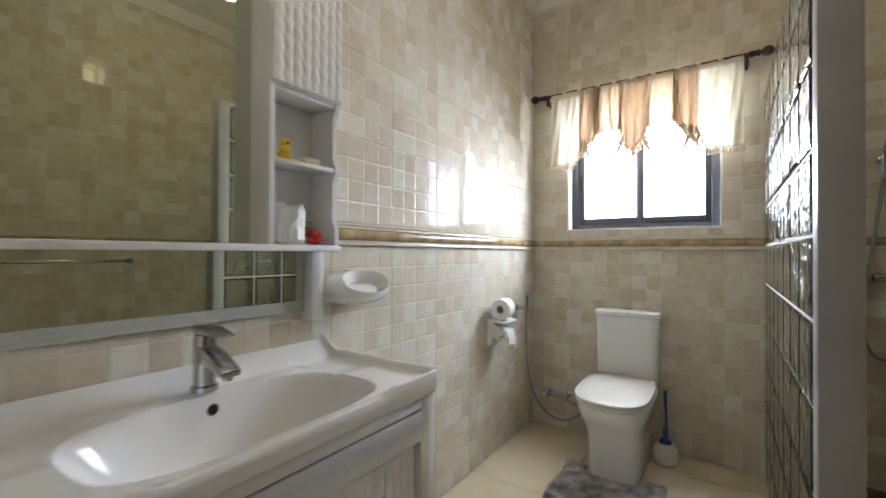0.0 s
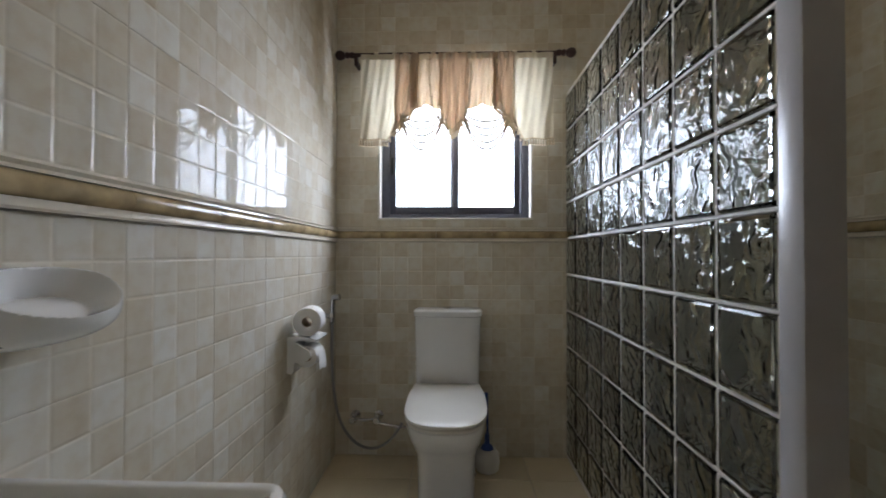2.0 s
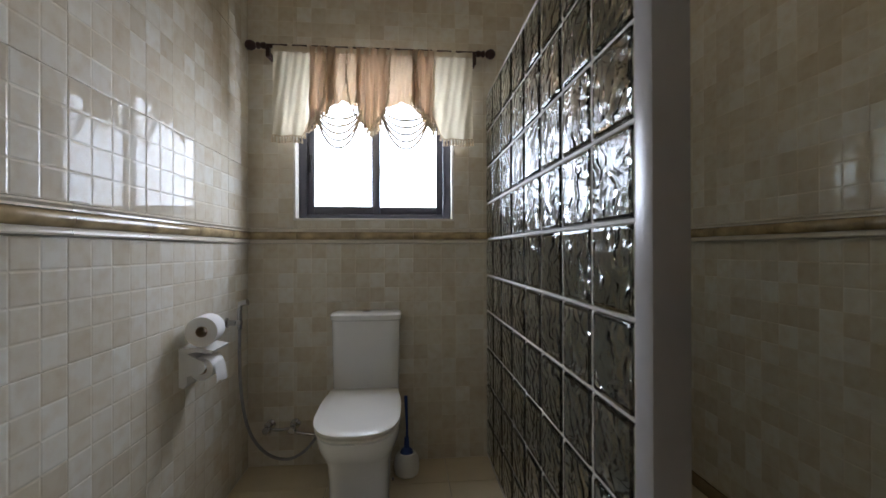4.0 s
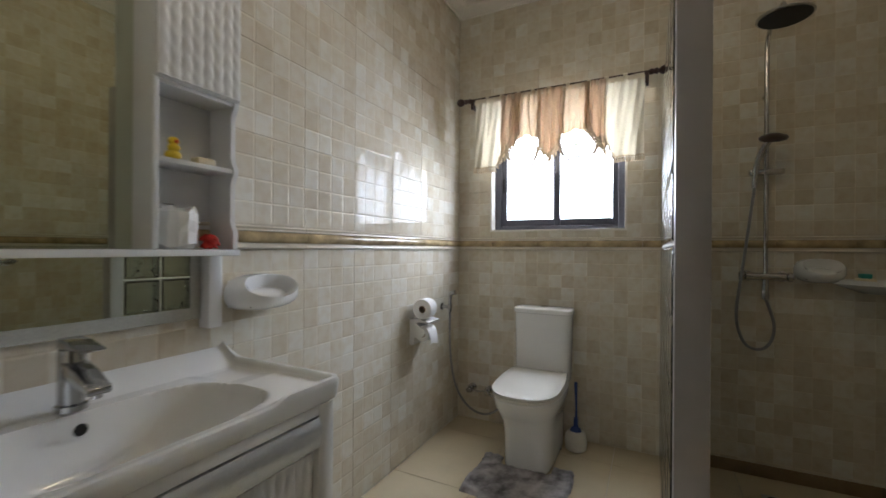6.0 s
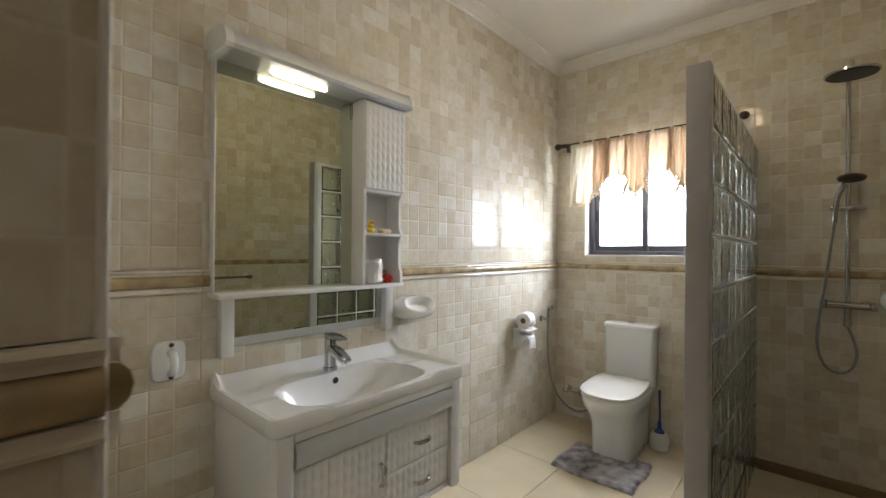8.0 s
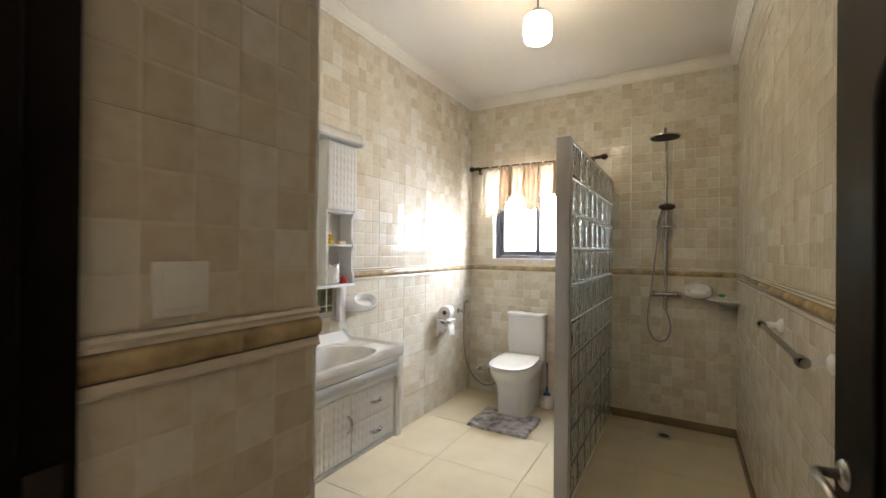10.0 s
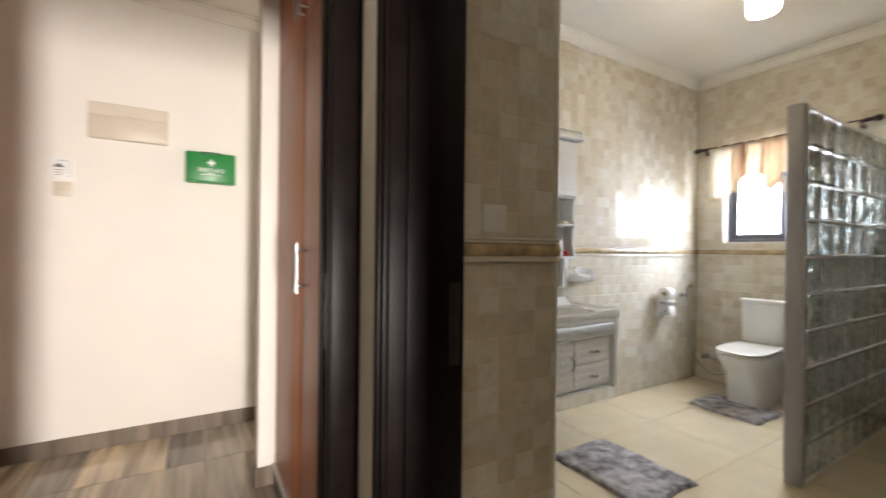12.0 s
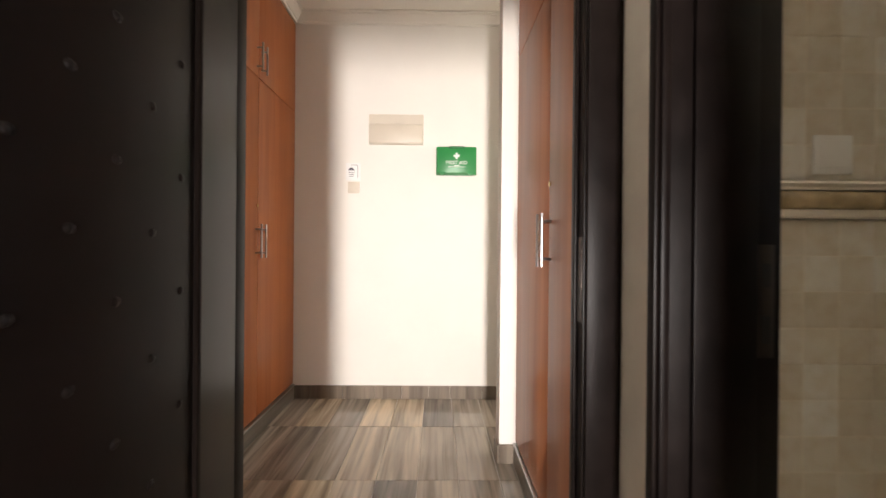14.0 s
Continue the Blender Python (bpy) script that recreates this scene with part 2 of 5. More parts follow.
HOSE = mat("grey_metal_hose", (0.30, 0.30, 0.31), 0.35, 0.8, var=0.1, scale=40, bump=0.3, fine=300)
GREYINK = mat("grey_ink", (0.12, 0.12, 0.14), 0.7, var=0.05)
YELLOW = mat("yellow_rubber", (0.75, 0.52, 0.02), 0.4, var=0.05)
RED = mat("red_petals", (0.55, 0.03, 0.02), 0.7, var=0.2, scale=60, bump=0.3)
BLUE = mat("blue_plastic", (0.03, 0.07, 0.25), 0.35, var=0.05)
SEATPL = mat("ivory_seat_plastic", (0.76, 0.74, 0.68), 0.22, var=0.02, bump=0)
SOAP = mat("cream_soap", (0.75, 0.66, 0.48), 0.45, var=0.05)
TURQ = mat("turquoise_plastic", (0.05, 0.40, 0.35), 0.4, var=0.05)
BRASS = mat("brass", (0.65, 0.45, 0.18), 0.25, 1.0, var=0.05)
BLOCK = glass("clear_block_glass", (0.91, 0.985, 0.95), 0.0)
RIPPLE = glass("rippled_inner_glass", (0.98, 0.995, 0.987), 0.0, 0.8, 15)
PANE = glass("window_glass", (0.97, 0.98, 0.98))
MORTAR = mat("white_mortar", (0.72, 0.70, 0.66), 0.6, var=0.05, bump=0.2)
GLOW = mat("lamp_shade_glass", (0.9, 0.88, 0.82), 0.3, var=0, bump=0, emit=((1.0, 0.82, 0.56), 13))
TUBE = mat("lamp_lens", (0.9, 0.9, 0.88), 0.3, var=0, bump=0, emit=((1.0, 0.90, 0.72), 5))
CREAM = cloth("cream_curtain_cloth", (0.88, 0.83, 0.72), 0.6)
TAN = cloth("tan_curtain_cloth", (0.72, 0.59, 0.46), 0.48)
PEACH = cloth("peach_curtain_cloth", (0.84, 0.73, 0.60), 0.5)
FRINGE = mat("cream_fringe", (0.66, 0.55, 0.40), 0.9, var=0.15)
PLANK = plank_tile()
LAWN = mat("pale_ground", (0.42, 0.40, 0.34), 0.9, var=0.2, scale=0.4)
SHAG = mat("grey_shag", (0.36, 0.34, 0.35), 0.95, var=0.65, scale=15, bump=1.0, fine=260)

# ---- builders ----


def link(name, bm, material, parent=None, label="", smooth=False, loc=None):
    me = bpy.data.meshes.new(name)
    bmesh.ops.recalc_face_normals(bm, faces=bm.faces)
    bm.to_mesh(me)
    bm.free()
    me.materials.append(material)
    if smooth:
        for f in me.polygons:
            f.use_smooth = True
        me.set_sharp_from_angle(angle=radians(38))
    ob = new(name, me)
    if parent is not None:
        ob.parent = parent
    if loc:
        ob.location = loc
    if label:
        ob["label"] = label
    return ob


def part(name, bm, material, parent, label="", smooth=True):
    return link(name, bm, material, parent, label, smooth)


def thing(name, at, label, category, group="", turn=0):
    ob = new(name)
    ob.empty_display_size = 0.05
    ob.matrix_world = pose(*at, 0, 0, turn)
    return tagged(ob, label, category, group)


def structure(name, bm, material, label, smooth=False):
    ob = link(name, bm, material, smooth=smooth)
    return tagged(ob, label, name.split("_")[0], "", "structure")


def add_box(bm, a, b, bevel=0.0, seg=2):
    x0, y0, z0 = (min(p, q) for p, q in zip(a, b))
    x1, y1, z1 = (max(p, q) for p, q in zip(a, b))
    v = [bm.verts.new(c) for c in ((x0, y0, z0), (x1, y0, z0), (x1, y1, z0), (x0, y1, z0), (x0, y0, z1), (x1, y0, z1), (x1, y1, z1), (x0, y1, z1))]
    fs = [bm.faces.new([v[i] for i in q]) for q in ((3, 2, 1, 0), (4, 5, 6, 7), (0, 1, 5, 4), (1, 2, 6, 5), (2, 3, 7, 6), (3, 0, 4, 7))]
    if bevel:
        es = list({e for f in fs for e in f.edges})
        bmesh.ops.bevel(bm, geom=es, offset=bevel, segments=seg, affect="EDGES", profile=0.5)
    return bm


def box(a, b, bevel=0.0, seg=2):
    return add_box(bmesh.new(), a, b, bevel, seg)


def loft(rings, caps=True, closed=True, bm=None):
    """Joins rings of equally many points, one after another."""
    bm = bm or bmesh.new()
    vs = [[bm.verts.new(p) for p in r] for r in rings]
    n = len(rings[0])
    for a, b in zip(vs, vs[1:]):
        for i in range(n if closed else n - 1):
            j = (i + 1) % n
            bm.faces.new((a[i], a[j], b[j], b[i]))
    if caps and closed:
        bm.faces.new(vs[0][::-1])
        bm.faces.new(vs[-1])
    return bm


def lathe(profile, at=(0, 0, 0), n=24, axis="Z", bm=None, caps=True):
    rings = []
    for r, h in profile:
        ring = []
        for i in range(n):
            a = 2 * math.pi * i / n
            c, s = r * math.cos(a), r * math.sin(a)
            p = {"Z": (c, s, h), "X": (h, c, s), "Y": (c, h, s)}[axis]
            ring.append(tuple(p[k] + at[k] for k in range(3)))
        rings.append(ring)
    return loft(rings, caps, True, bm)


def tube(points, r, n=10, bm=None, smooth_steps=0):
    pts = [Vector(p) for p in points]
    for _ in range(smooth_steps):
        out = [pts[0]]
        for a, b in zip(pts, pts[1:]):
            out += [a * 0.75 + b * 0.25, a * 0.25 + b * 0.75]
        pts = out + [pts[-1]]
    rings, up = [], Vector((0.13, 0.21, 0.97))
    for i, p in enumerate(pts):
        d = (pts[min(i + 1, len(pts) - 1)] - pts[max(i - 1, 0)]).normalized()
        s = d.cross(up)
        if s.length < 0.05:
            s = d.cross(Vector((1, 0, 0)))
        s.normalize()
        up = s.cross(d).normalized()
        rr = r(i / (len(pts) - 1)) if callable(r) else r
        rings.append([tuple(p + rr * (math.cos(2 * math.pi * k / n) * s + math.sin(2 * math.pi * k / n) * up)) for k in range(n)])
    return loft(rings, True, True, bm)


def prism(profile, lo, hi, axis="Y", bm=None):
    """A closed outline pushed along an axis. Outline in (x, z) for Y, (y, z) for X, (x, y) for Z."""
    put = {"Y": lambda p, t: (p[0], t, p[1]), "X": lambda p, t: (t, p[0], p[1]), "Z": lambda p, t: (p[0], p[1], t)}[axis]
    return loft([[put(p, lo) for p in profile], [put(p, hi) for p in profile]], True, True, bm)


def rounded(cx, cy, a, b, power=4.0, n=32):
    """A rounded rectangle (superellipse) as points."""
    out = []
    for i in range(n):
        t = 2 * math.pi * i / n
        c, s = math.cos(t), math.sin(t)
        out.append((cx + a * math.copysign(abs(c) ** (2 / power), c), cy + b * math.copysign(abs(s) ** (2 / power), s)))
    return out


def sheet(fn, nu, nv, thick=0.0):
    """A grid of points fn(u, v), u and v from 0 to 1, with a back side when thick."""
    bm = bmesh.new()
    g = [[bm.verts.new(fn(i / nu, j / nv)) for j in range(nv + 1)] for i in range(nu + 1)]
    for i in range(nu):
        for j in range(nv):
            bm.faces.new((g[i][j], g[i + 1][j], g[i + 1][j + 1], g[i][j + 1]))
    if thick:
        bmesh.ops.recalc_face_normals(bm, faces=bm.faces)
        bmesh.ops.solidify(bm, geom=list(bm.faces), thickness=thick)
    return bm


# ---- the shell ----
XW, XE, YN, YS = -0.691, 1.57, 2.646, -0.583      # bathroom walls, tiled faces
XS, YD0, YD1 = 0.527, -1.0, -1.245                # nook wall, door wall inside and outside
H = 2.93                                           # bathroom ceiling
HH = 2.86                                          # hall and bedroom ceiling
T = 0.009                                          # tile and bed
WX0, WX1, WZ0, WZ1 = -0.454, 0.422, 1.325, 2.16    # window opening


def walls():
    def wall(name, boxes, material, label):
        bm = bmesh.new()
        for a, b in boxes:
            add_box(bm, a, b)
        return structure(name, bm, material, label)
    w = {}
    w["W"] = wall("wall_west", [((XW - 0.15, YS - T, 0), (XW - T, YN + 0.22, H))], GROUT, "bathroom wall behind glazed mosaic-look tiles")
    y0, y1 = YN + T, YN + 0.22
    w["N"] = wall("wall_north", [((XW - T, y0, 0), (WX0, y1, H)), ((WX1, y0, 0), (XE + T, y1, H)), ((WX0, y0, 0), (WX1, y1, WZ0)), ((WX0, y0, WZ1), (WX1, y1, H))], GROUT,
                  "bathroom wall with a window, glazed mosaic-look tiles")
    w["E"] = wall("wall_east", [((XE + T, YD0, 0), (XE + 0.15, YN + 0.22, H))], GROUT, "bathroom wall of the shower, glazed mosaic-look tiles")
    w["S"] = wall("wall_south", [((XW - T, YD1, 0), (XS - T, YS - T, H))], GROUT, "thick bathroom wall beside the door, glazed mosaic-look tiles")
    w["D"] = wall("wall_door", [((XS - T, YD1, 2.12), (XE + 0.15, YD0, H)), ((1.537, YD1, 0), (XE + 0.15, YD0, 2.12))], PLASTER, "wall over the bathroom door")
    # bedroom and hall
    wall("wall_bedroom_north", [((XE + 0.15, YD1, 0), (5.2, YD1 + 0.15, HH + 0.1))], PLASTER, "white painted bedroom wall")
    wall("wall_bedroom_south", [((0.33, -5.15, 0), (5.2, -5.0, HH + 0.1))], BEDWALL, "unseen beige bedroom wall toned for bounce light")
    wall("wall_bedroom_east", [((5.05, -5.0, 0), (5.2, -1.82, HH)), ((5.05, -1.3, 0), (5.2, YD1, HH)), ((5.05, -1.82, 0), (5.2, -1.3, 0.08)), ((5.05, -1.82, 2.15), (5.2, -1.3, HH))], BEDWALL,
         "unseen beige bedroom wall toned for bounce light with a tall window")
    wall("wall_hall_front", [((0.255, -5.0, 0), (0.335, -2.31, HH)), ((0.255, -2.31, 2.12), (0.335, YD1 - 0.002, HH))], PLASTER, "white wall round the hall door")
    wall("wall_hall_end", [((-1.82, -3.5, 0), (-1.67, 1.2, HH))], PLASTER, "smooth white painted wall at the end of the hall")
    wall("wall_hall_stub", [((-0.86, -1.40, 0), (-0.745, -0.7, HH))], PLASTER, "white painted wall end beside the wardrobe")
    wall("wall_landing", [((-1.67, 1.05, 0), (-0.84, 1.2, HH)), ((-0.86, -0.7, 0), (-0.842, 1.05, HH))], PLASTER, "white painted wall")
    wall("wall_hall_south", [((-1.67, -3.5, 0), (0.255, -3.4, HH))], PLASTER, "white wall behind the fitted wardrobe")
    # ceilings and floors
    structure("ceiling", box((XW - 0.15, YD1, H), (XE + 0.15, YN + 0.22, H + 0.1)), CEIL, "smooth cream painted bathroom ceiling")
    bm = box((-1.82, -5.15, HH), (5.2, YD1 - 0.001, HH + 0.1))
    add_box(bm, (-1.82, YD1 + 0.0, HH), (-0.84, 1.2, HH + 0.1))
    structure("ceiling_hall", bm, CEIL, "smooth cream painted ceiling")
    structure("floor", box((XW - 0.15, YD1, -0.12), (XE + 0.15, YN + 0.22, -0.006)), GROUT, "bathroom floor under cream tiles")
    bm = box((-1.82, -5.15, -0.12), (5.2, YD1 - 0.001, -0.006))
    add_box(bm, (-1.82, YD1, -0.12), (-0.842, 1.2, -0.006))
    structure("floor_hall", bm, GROUT, "hall floor under wood-look tiles")
    structure("ground", box((-60, 3.2, -0.6), (60, 120, -0.5)), LAWN, "pale open ground outside the window")
    return w


WALL = walls()


def cornice(name, segs, z):
    """Stepped plaster cornice along wall tops; each run: start, end, way into the room."""
    bm = bmesh.new()
    prof = [(0, 0), (0, -0.075), (0.012, -0.075), (0.016, -0.06), (0.022, -0.058), (0.05, -0.03), (0.058, -0.024), (0.062, -0.012), (0.075, -0.010), (0.075, 0)]
    for (x0, y0), (x1, y1), (nx, ny) in segs:
        loft([[(x0 + nx * d, y0 + ny * d, z + h) for d, h in prof], [(x1 + nx * d, y1 + ny * d, z + h) for d, h in prof]], True, True, bm)
    return structure(name, bm, CEIL, "white stepped plaster cornice along the ceiling")


structure("trim_corner", box((XS - 0.006, YS - 0.006, 0), (XS + 0.003, YS + 0.003, H - 0.08), 0.003), PLASTIC, "white corner strip on the tiled edge")
cornice("trim_cornice", [((XW, YS), (XW, YN), (1, 0)), ((XW, YN - 0.001), (XE, YN - 0.001), (0, -1)), ((XE, YD0), (XE, YN), (-1, 0)), ((XW, YS), (XS, YS), (0, 1)), ((XS, YD0), (XS, YS), (1, 0))], H - 0.001)
cornice("trim_cornice_hall", [((-1.67, -3.4), (-1.67, 1.05), (1, 0)), ((-1.67, -2.80), (0.25, -2.80), (0, 1)), ((-0.86, -1.4), (-0.86, 1.05), (-1, 0))], HH - 0.001)

# ---- bathroom: window, curtain ----


def window():
    w = thing("window_1", (0, 0, 0), "dark aluminium sliding window with two blank bright panes", "window")
    w["kind"] = "structure"
    y = 2.75
    fr = [((WX0, y - 0.03, WZ0), (WX0 + 0.055, y + 0.04, WZ1)), ((WX1 - 0.055, y - 0.03, WZ0), (WX1, y + 0.04, WZ1)), ((WX0 + 0.055, y - 0.03, WZ0), (WX1 - 0.055, y + 0.04, WZ0 + 0.04)), ((WX0 + 0.055, y - 0.03, WZ1 - 0.05), (WX1 - 0.055, y + 0.04, WZ1))]
    for a, b in fr:
        part("window_frame", box(a, b, 0.004), ALU, w)
    mid = -0.019
    for lo, hi, d in ((WX0 + 0.056, mid + 0.025, 0.0), (mid - 0.025, WX1 - 0.056, 0.022)):
        sash = new("sash")
        sash.parent = w
        z0, z1 = WZ0 + 0.041, WZ1 - 0.051
        for a, b in (((lo, y - 0.012 + d, z0), (lo + 0.035, y + 0.008 + d, z1)), ((hi - 0.035, y - 0.012 + d, z0), (hi, y + 0.008 + d, z1)), ((lo + 0.035, y - 0.012 + d, z0), (hi - 0.035, y + 0.008 + d, z0 + 0.045)), ((lo + 0.035, y - 0.012 + d, z1 - 0.04), (hi - 0.035, y + 0.008 + d, z1))):
            part("sash_rail", box(a, b, 0.003), ALU, sash)
        p = part("pane", box((lo + 0.034, y - 0.004 + d, z0 + 0.044), (hi - 0.034, y + 0.001 + d, z1 - 0.039)), PANE, sash, smooth=False)
        p.visible_shadow = False
    part("window_latch", box((WX0 + 0.062, y - 0.022, 1.60), (WX0 + 0.078, y - 0.0125, 1.70), 0.003), BLACK, w)
    # plastered reveal and sill
    for nm, a, b in (("window_reveal", (WX0, YN - 0.001, WZ0 + 0.012), (WX0 + 0.012, y - 0.031, WZ1)), ("window_reveal", (WX1 - 0.012, YN - 0.001, WZ0 + 0.012), (WX1, y - 0.031, WZ1)), ("window_sill", (WX0, YN - 0.004, WZ0), (WX1, y - 0.031, WZ0 + 0.011)), ("window_head", (WX0 + 0.012, YN - 0.001, WZ1 - 0.012), (WX1 - 0.012, y - 0.031, WZ1))):
        part(nm, box(a, b, 0.002), PLASTER, w)


window()


def curtain():
    t = thing("curtain_rod", (-0.018, 2.575, 2.233), "dark turned wooden curtain rod with knob ends", "curtain rod")
    part("rod", lathe([(0.011, -0.56), (0.011, 0.56)], axis="X", n=16), RODWOOD, t)
    for s in (-1, 1):
        prof = [(0.011, 0.555), (0.017, 0.56), (0.017, 0.575), (0.012, 0.582), (0.018, 0.592), (0.018, 0.6), (0.010, 0.606), (0.02, 0.615), (0.027, 0.632), (0.025, 0.648), (0.013, 0.66), (0.004, 0.663)]
        part("finial", lathe([(r, s * h) for r, h in prof], axis="X", n=16), RODWOOD, t)
        bm = box((s * 0.545 - 0.01, -0.012, -0.06), (s * 0.545 + 0.01, 0.012, 0.0), 0.003)
        add_box(bm, (s * 0.545 - 0.008, 0.0, -0.055), (s * 0.545 + 0.008, 0.071, -0.025), 0.003)
        part("bracket", bm, RODWOOD, t)
    c = thing("valance_curtain", (-0.018, 2.575, 2.233), "cream and tan balloon valance with tasselled hems", "curtain")
    rnd = random.Random(4)

    def strip(name, x0, x1, folds, depth, drop, material, label="", sag=0.0, y=0.0, top=-0.006, nu=36):
        n = nu

        def f(u, v):
            x = x0 + (x1 - x0) * u
            z1 = -drop(u)
            pin = 1 - 0.25 * v
            yy = -0.016 + y - depth * (0.4 + v) * math.cos(2 * math.pi * folds * u) * 0.5 + 0.004 * math.sin(31 * u + 9 * v)
            zz = top + (z1 - top) * v
            if sag:
                yy -= sag * math.sin(math.pi * v) * math.sin(math.pi * u)
            return (x + 0.003 * math.sin(17 * v + 5 * u) * (1 - pin + 0.3), yy, zz)
        ob = part(name, sheet(f, n, 18, 0.0015), material, c, label)
        return [f(k / 14, 1) for k in range(15)]
    flat = lambda u: 0.485 + 0.01 * math.sin(5 * u)
    hems = [strip("side_panel", -0.515, -0.315, 2.0, 0.016, lambda u: 0.485 - 0.11 * max(0, u - 0.72) / 0.28, CREAM),
            strip("side_panel", 0.315, 0.532, 2.0, 0.016, lambda u: 0.485 - 0.12 * max(0, 0.28 - u) / 0.28, CREAM)]
    hems.append(strip("gathered_panel", -0.325, -0.195, 2.5, 0.03, lambda u: 0.44 - 0.17 * u, TAN, "gathered tan cloth", y=-0.012))
    hems.append(strip("gathered_panel", 0.205, 0.325, 2.5, 0.03, lambda u: 0.27 + 0.17 * u, TAN, "gathered tan cloth", y=-0.012))
    hems.append(strip("gathered_panel", -0.085, 0.075, 3.5, 0.032, lambda u: 0.28 + 0.17 * math.sin(math.pi * u), TAN, "gathered tan cloth", y=-0.014))
    for a, b in ((-0.245, -0.07), (0.06, 0.235)):
        strip("ruched_panel", a, b, 4, 0.014, lambda u: 0.30 + 0.012 * math.sin(9 * u), PEACH, "ruched peach cloth", y=-0.004)
    # cords looped in swags below the ruched panels
    for xa, xb in ((-0.30, -0.055), (0.04, 0.305)):
        for k in range(5):
            f = 0.32 + 0.17 * k
            pts = []
            for i in range(13):
                u = i / 12
                lift = 1 - abs(2 * u - 1) ** 2.2
                pts.append((xa + (xb - xa) * (u + 0.02 * k * (0.5 - u)), -0.03 - 0.003 * k, -0.335 - 0.012 * k - 0.155 * f * lift))
            part("swag_cord", tube(pts, 0.0052, 6, smooth_steps=1), FRINGE, c, "looped cream cord")
    part("heading_tape", sheet(lambda u, v: (-0.515 + 1.047 * u, -0.024 - 0.005 * math.sin(60 * u), -0.008 - 0.03 * v), 80, 3, 0.0015), CREAM, c)
    for k in range(9):
        x = -0.42 + 0.105 * k + rnd.uniform(-0.02, 0.02)
        part("loop", sheet(lambda u, v: (x - 0.012 + 0.024 * v, 0.0155 * math.cos(math.pi * (0.15 + 1.9 * u)) - 0.002, 0.0155 * math.sin(math.pi * (0.15 + 1.9 * u))), 14, 2, 0.001), CREAM, c)
    for h in hems:
        bm = bmesh.new()
        for p in h:
            q = (p[0], p[1] - 0.004, p[2] + 0.008)
            lathe([(0.001, 0.004), (0.0055, 0.0), (0.0035, -0.006), (0.0048, -0.012), (0.0075, -0.034), (0.001, -0.035)], q, 6, bm=bm)
        part("tassel_fringe", bm, FRINGE, c)
        bm = tube([(p[0], p[1] - 0.005, p[2] + 0.01) for p in h], 0.003, 6)
        part("hem_braid", bm, FRINGE, c)
    # beaded braids along the gathered edges
    for path in (((-0.25, -0.04), (-0.24, -0.16), (-0.25, -0.28), (-0.285, -0.37), (-0.325, -0.43)), ((-0.135, -0.04), (-0.135, -0.18), (-0.125, -0.28), (-0.085, -0.37), (-0.02, -0.43)),
                 ((0.09, -0.04), (0.085, -0.18), (0.08, -0.28), (0.05, -0.36), (-0.01, -0.43)), ((0.225, -0.04), (0.23, -0.17), (0.245, -0.28), (0.28, -0.37), (0.33, -0.43))):
        bm = bmesh.new()
        n = 26
        for k in range(n):
            q = k / (n - 1) * (len(path) - 1)
            i = min(int(q), len(path) - 2)
            w = q - i
            x, z = (path[i][d] * (1 - w) + path[i + 1][d] * w for d in (0, 1))
            lathe([(0.001, 0.007), (0.006, 0.002), (0.004, -0.003), (0.006, -0.013), (0.001, -0.016)], (x + rnd.uniform(-0.003, 0.003), -0.054 + rnd.uniform(-0.003, 0.003), z), 6, bm=bm)
        part("bead_trim", bm, FRINGE, c)


curtain()

# ---- bathroom: glass block partition ----
PX0, PX1, PY0, PY1 = 0.603, 0.679, 1.117, YN
PITCH, RISE = (PY1 - PY0) / 8, 0.2             # block widths and heights with joints
BASE = 0.02


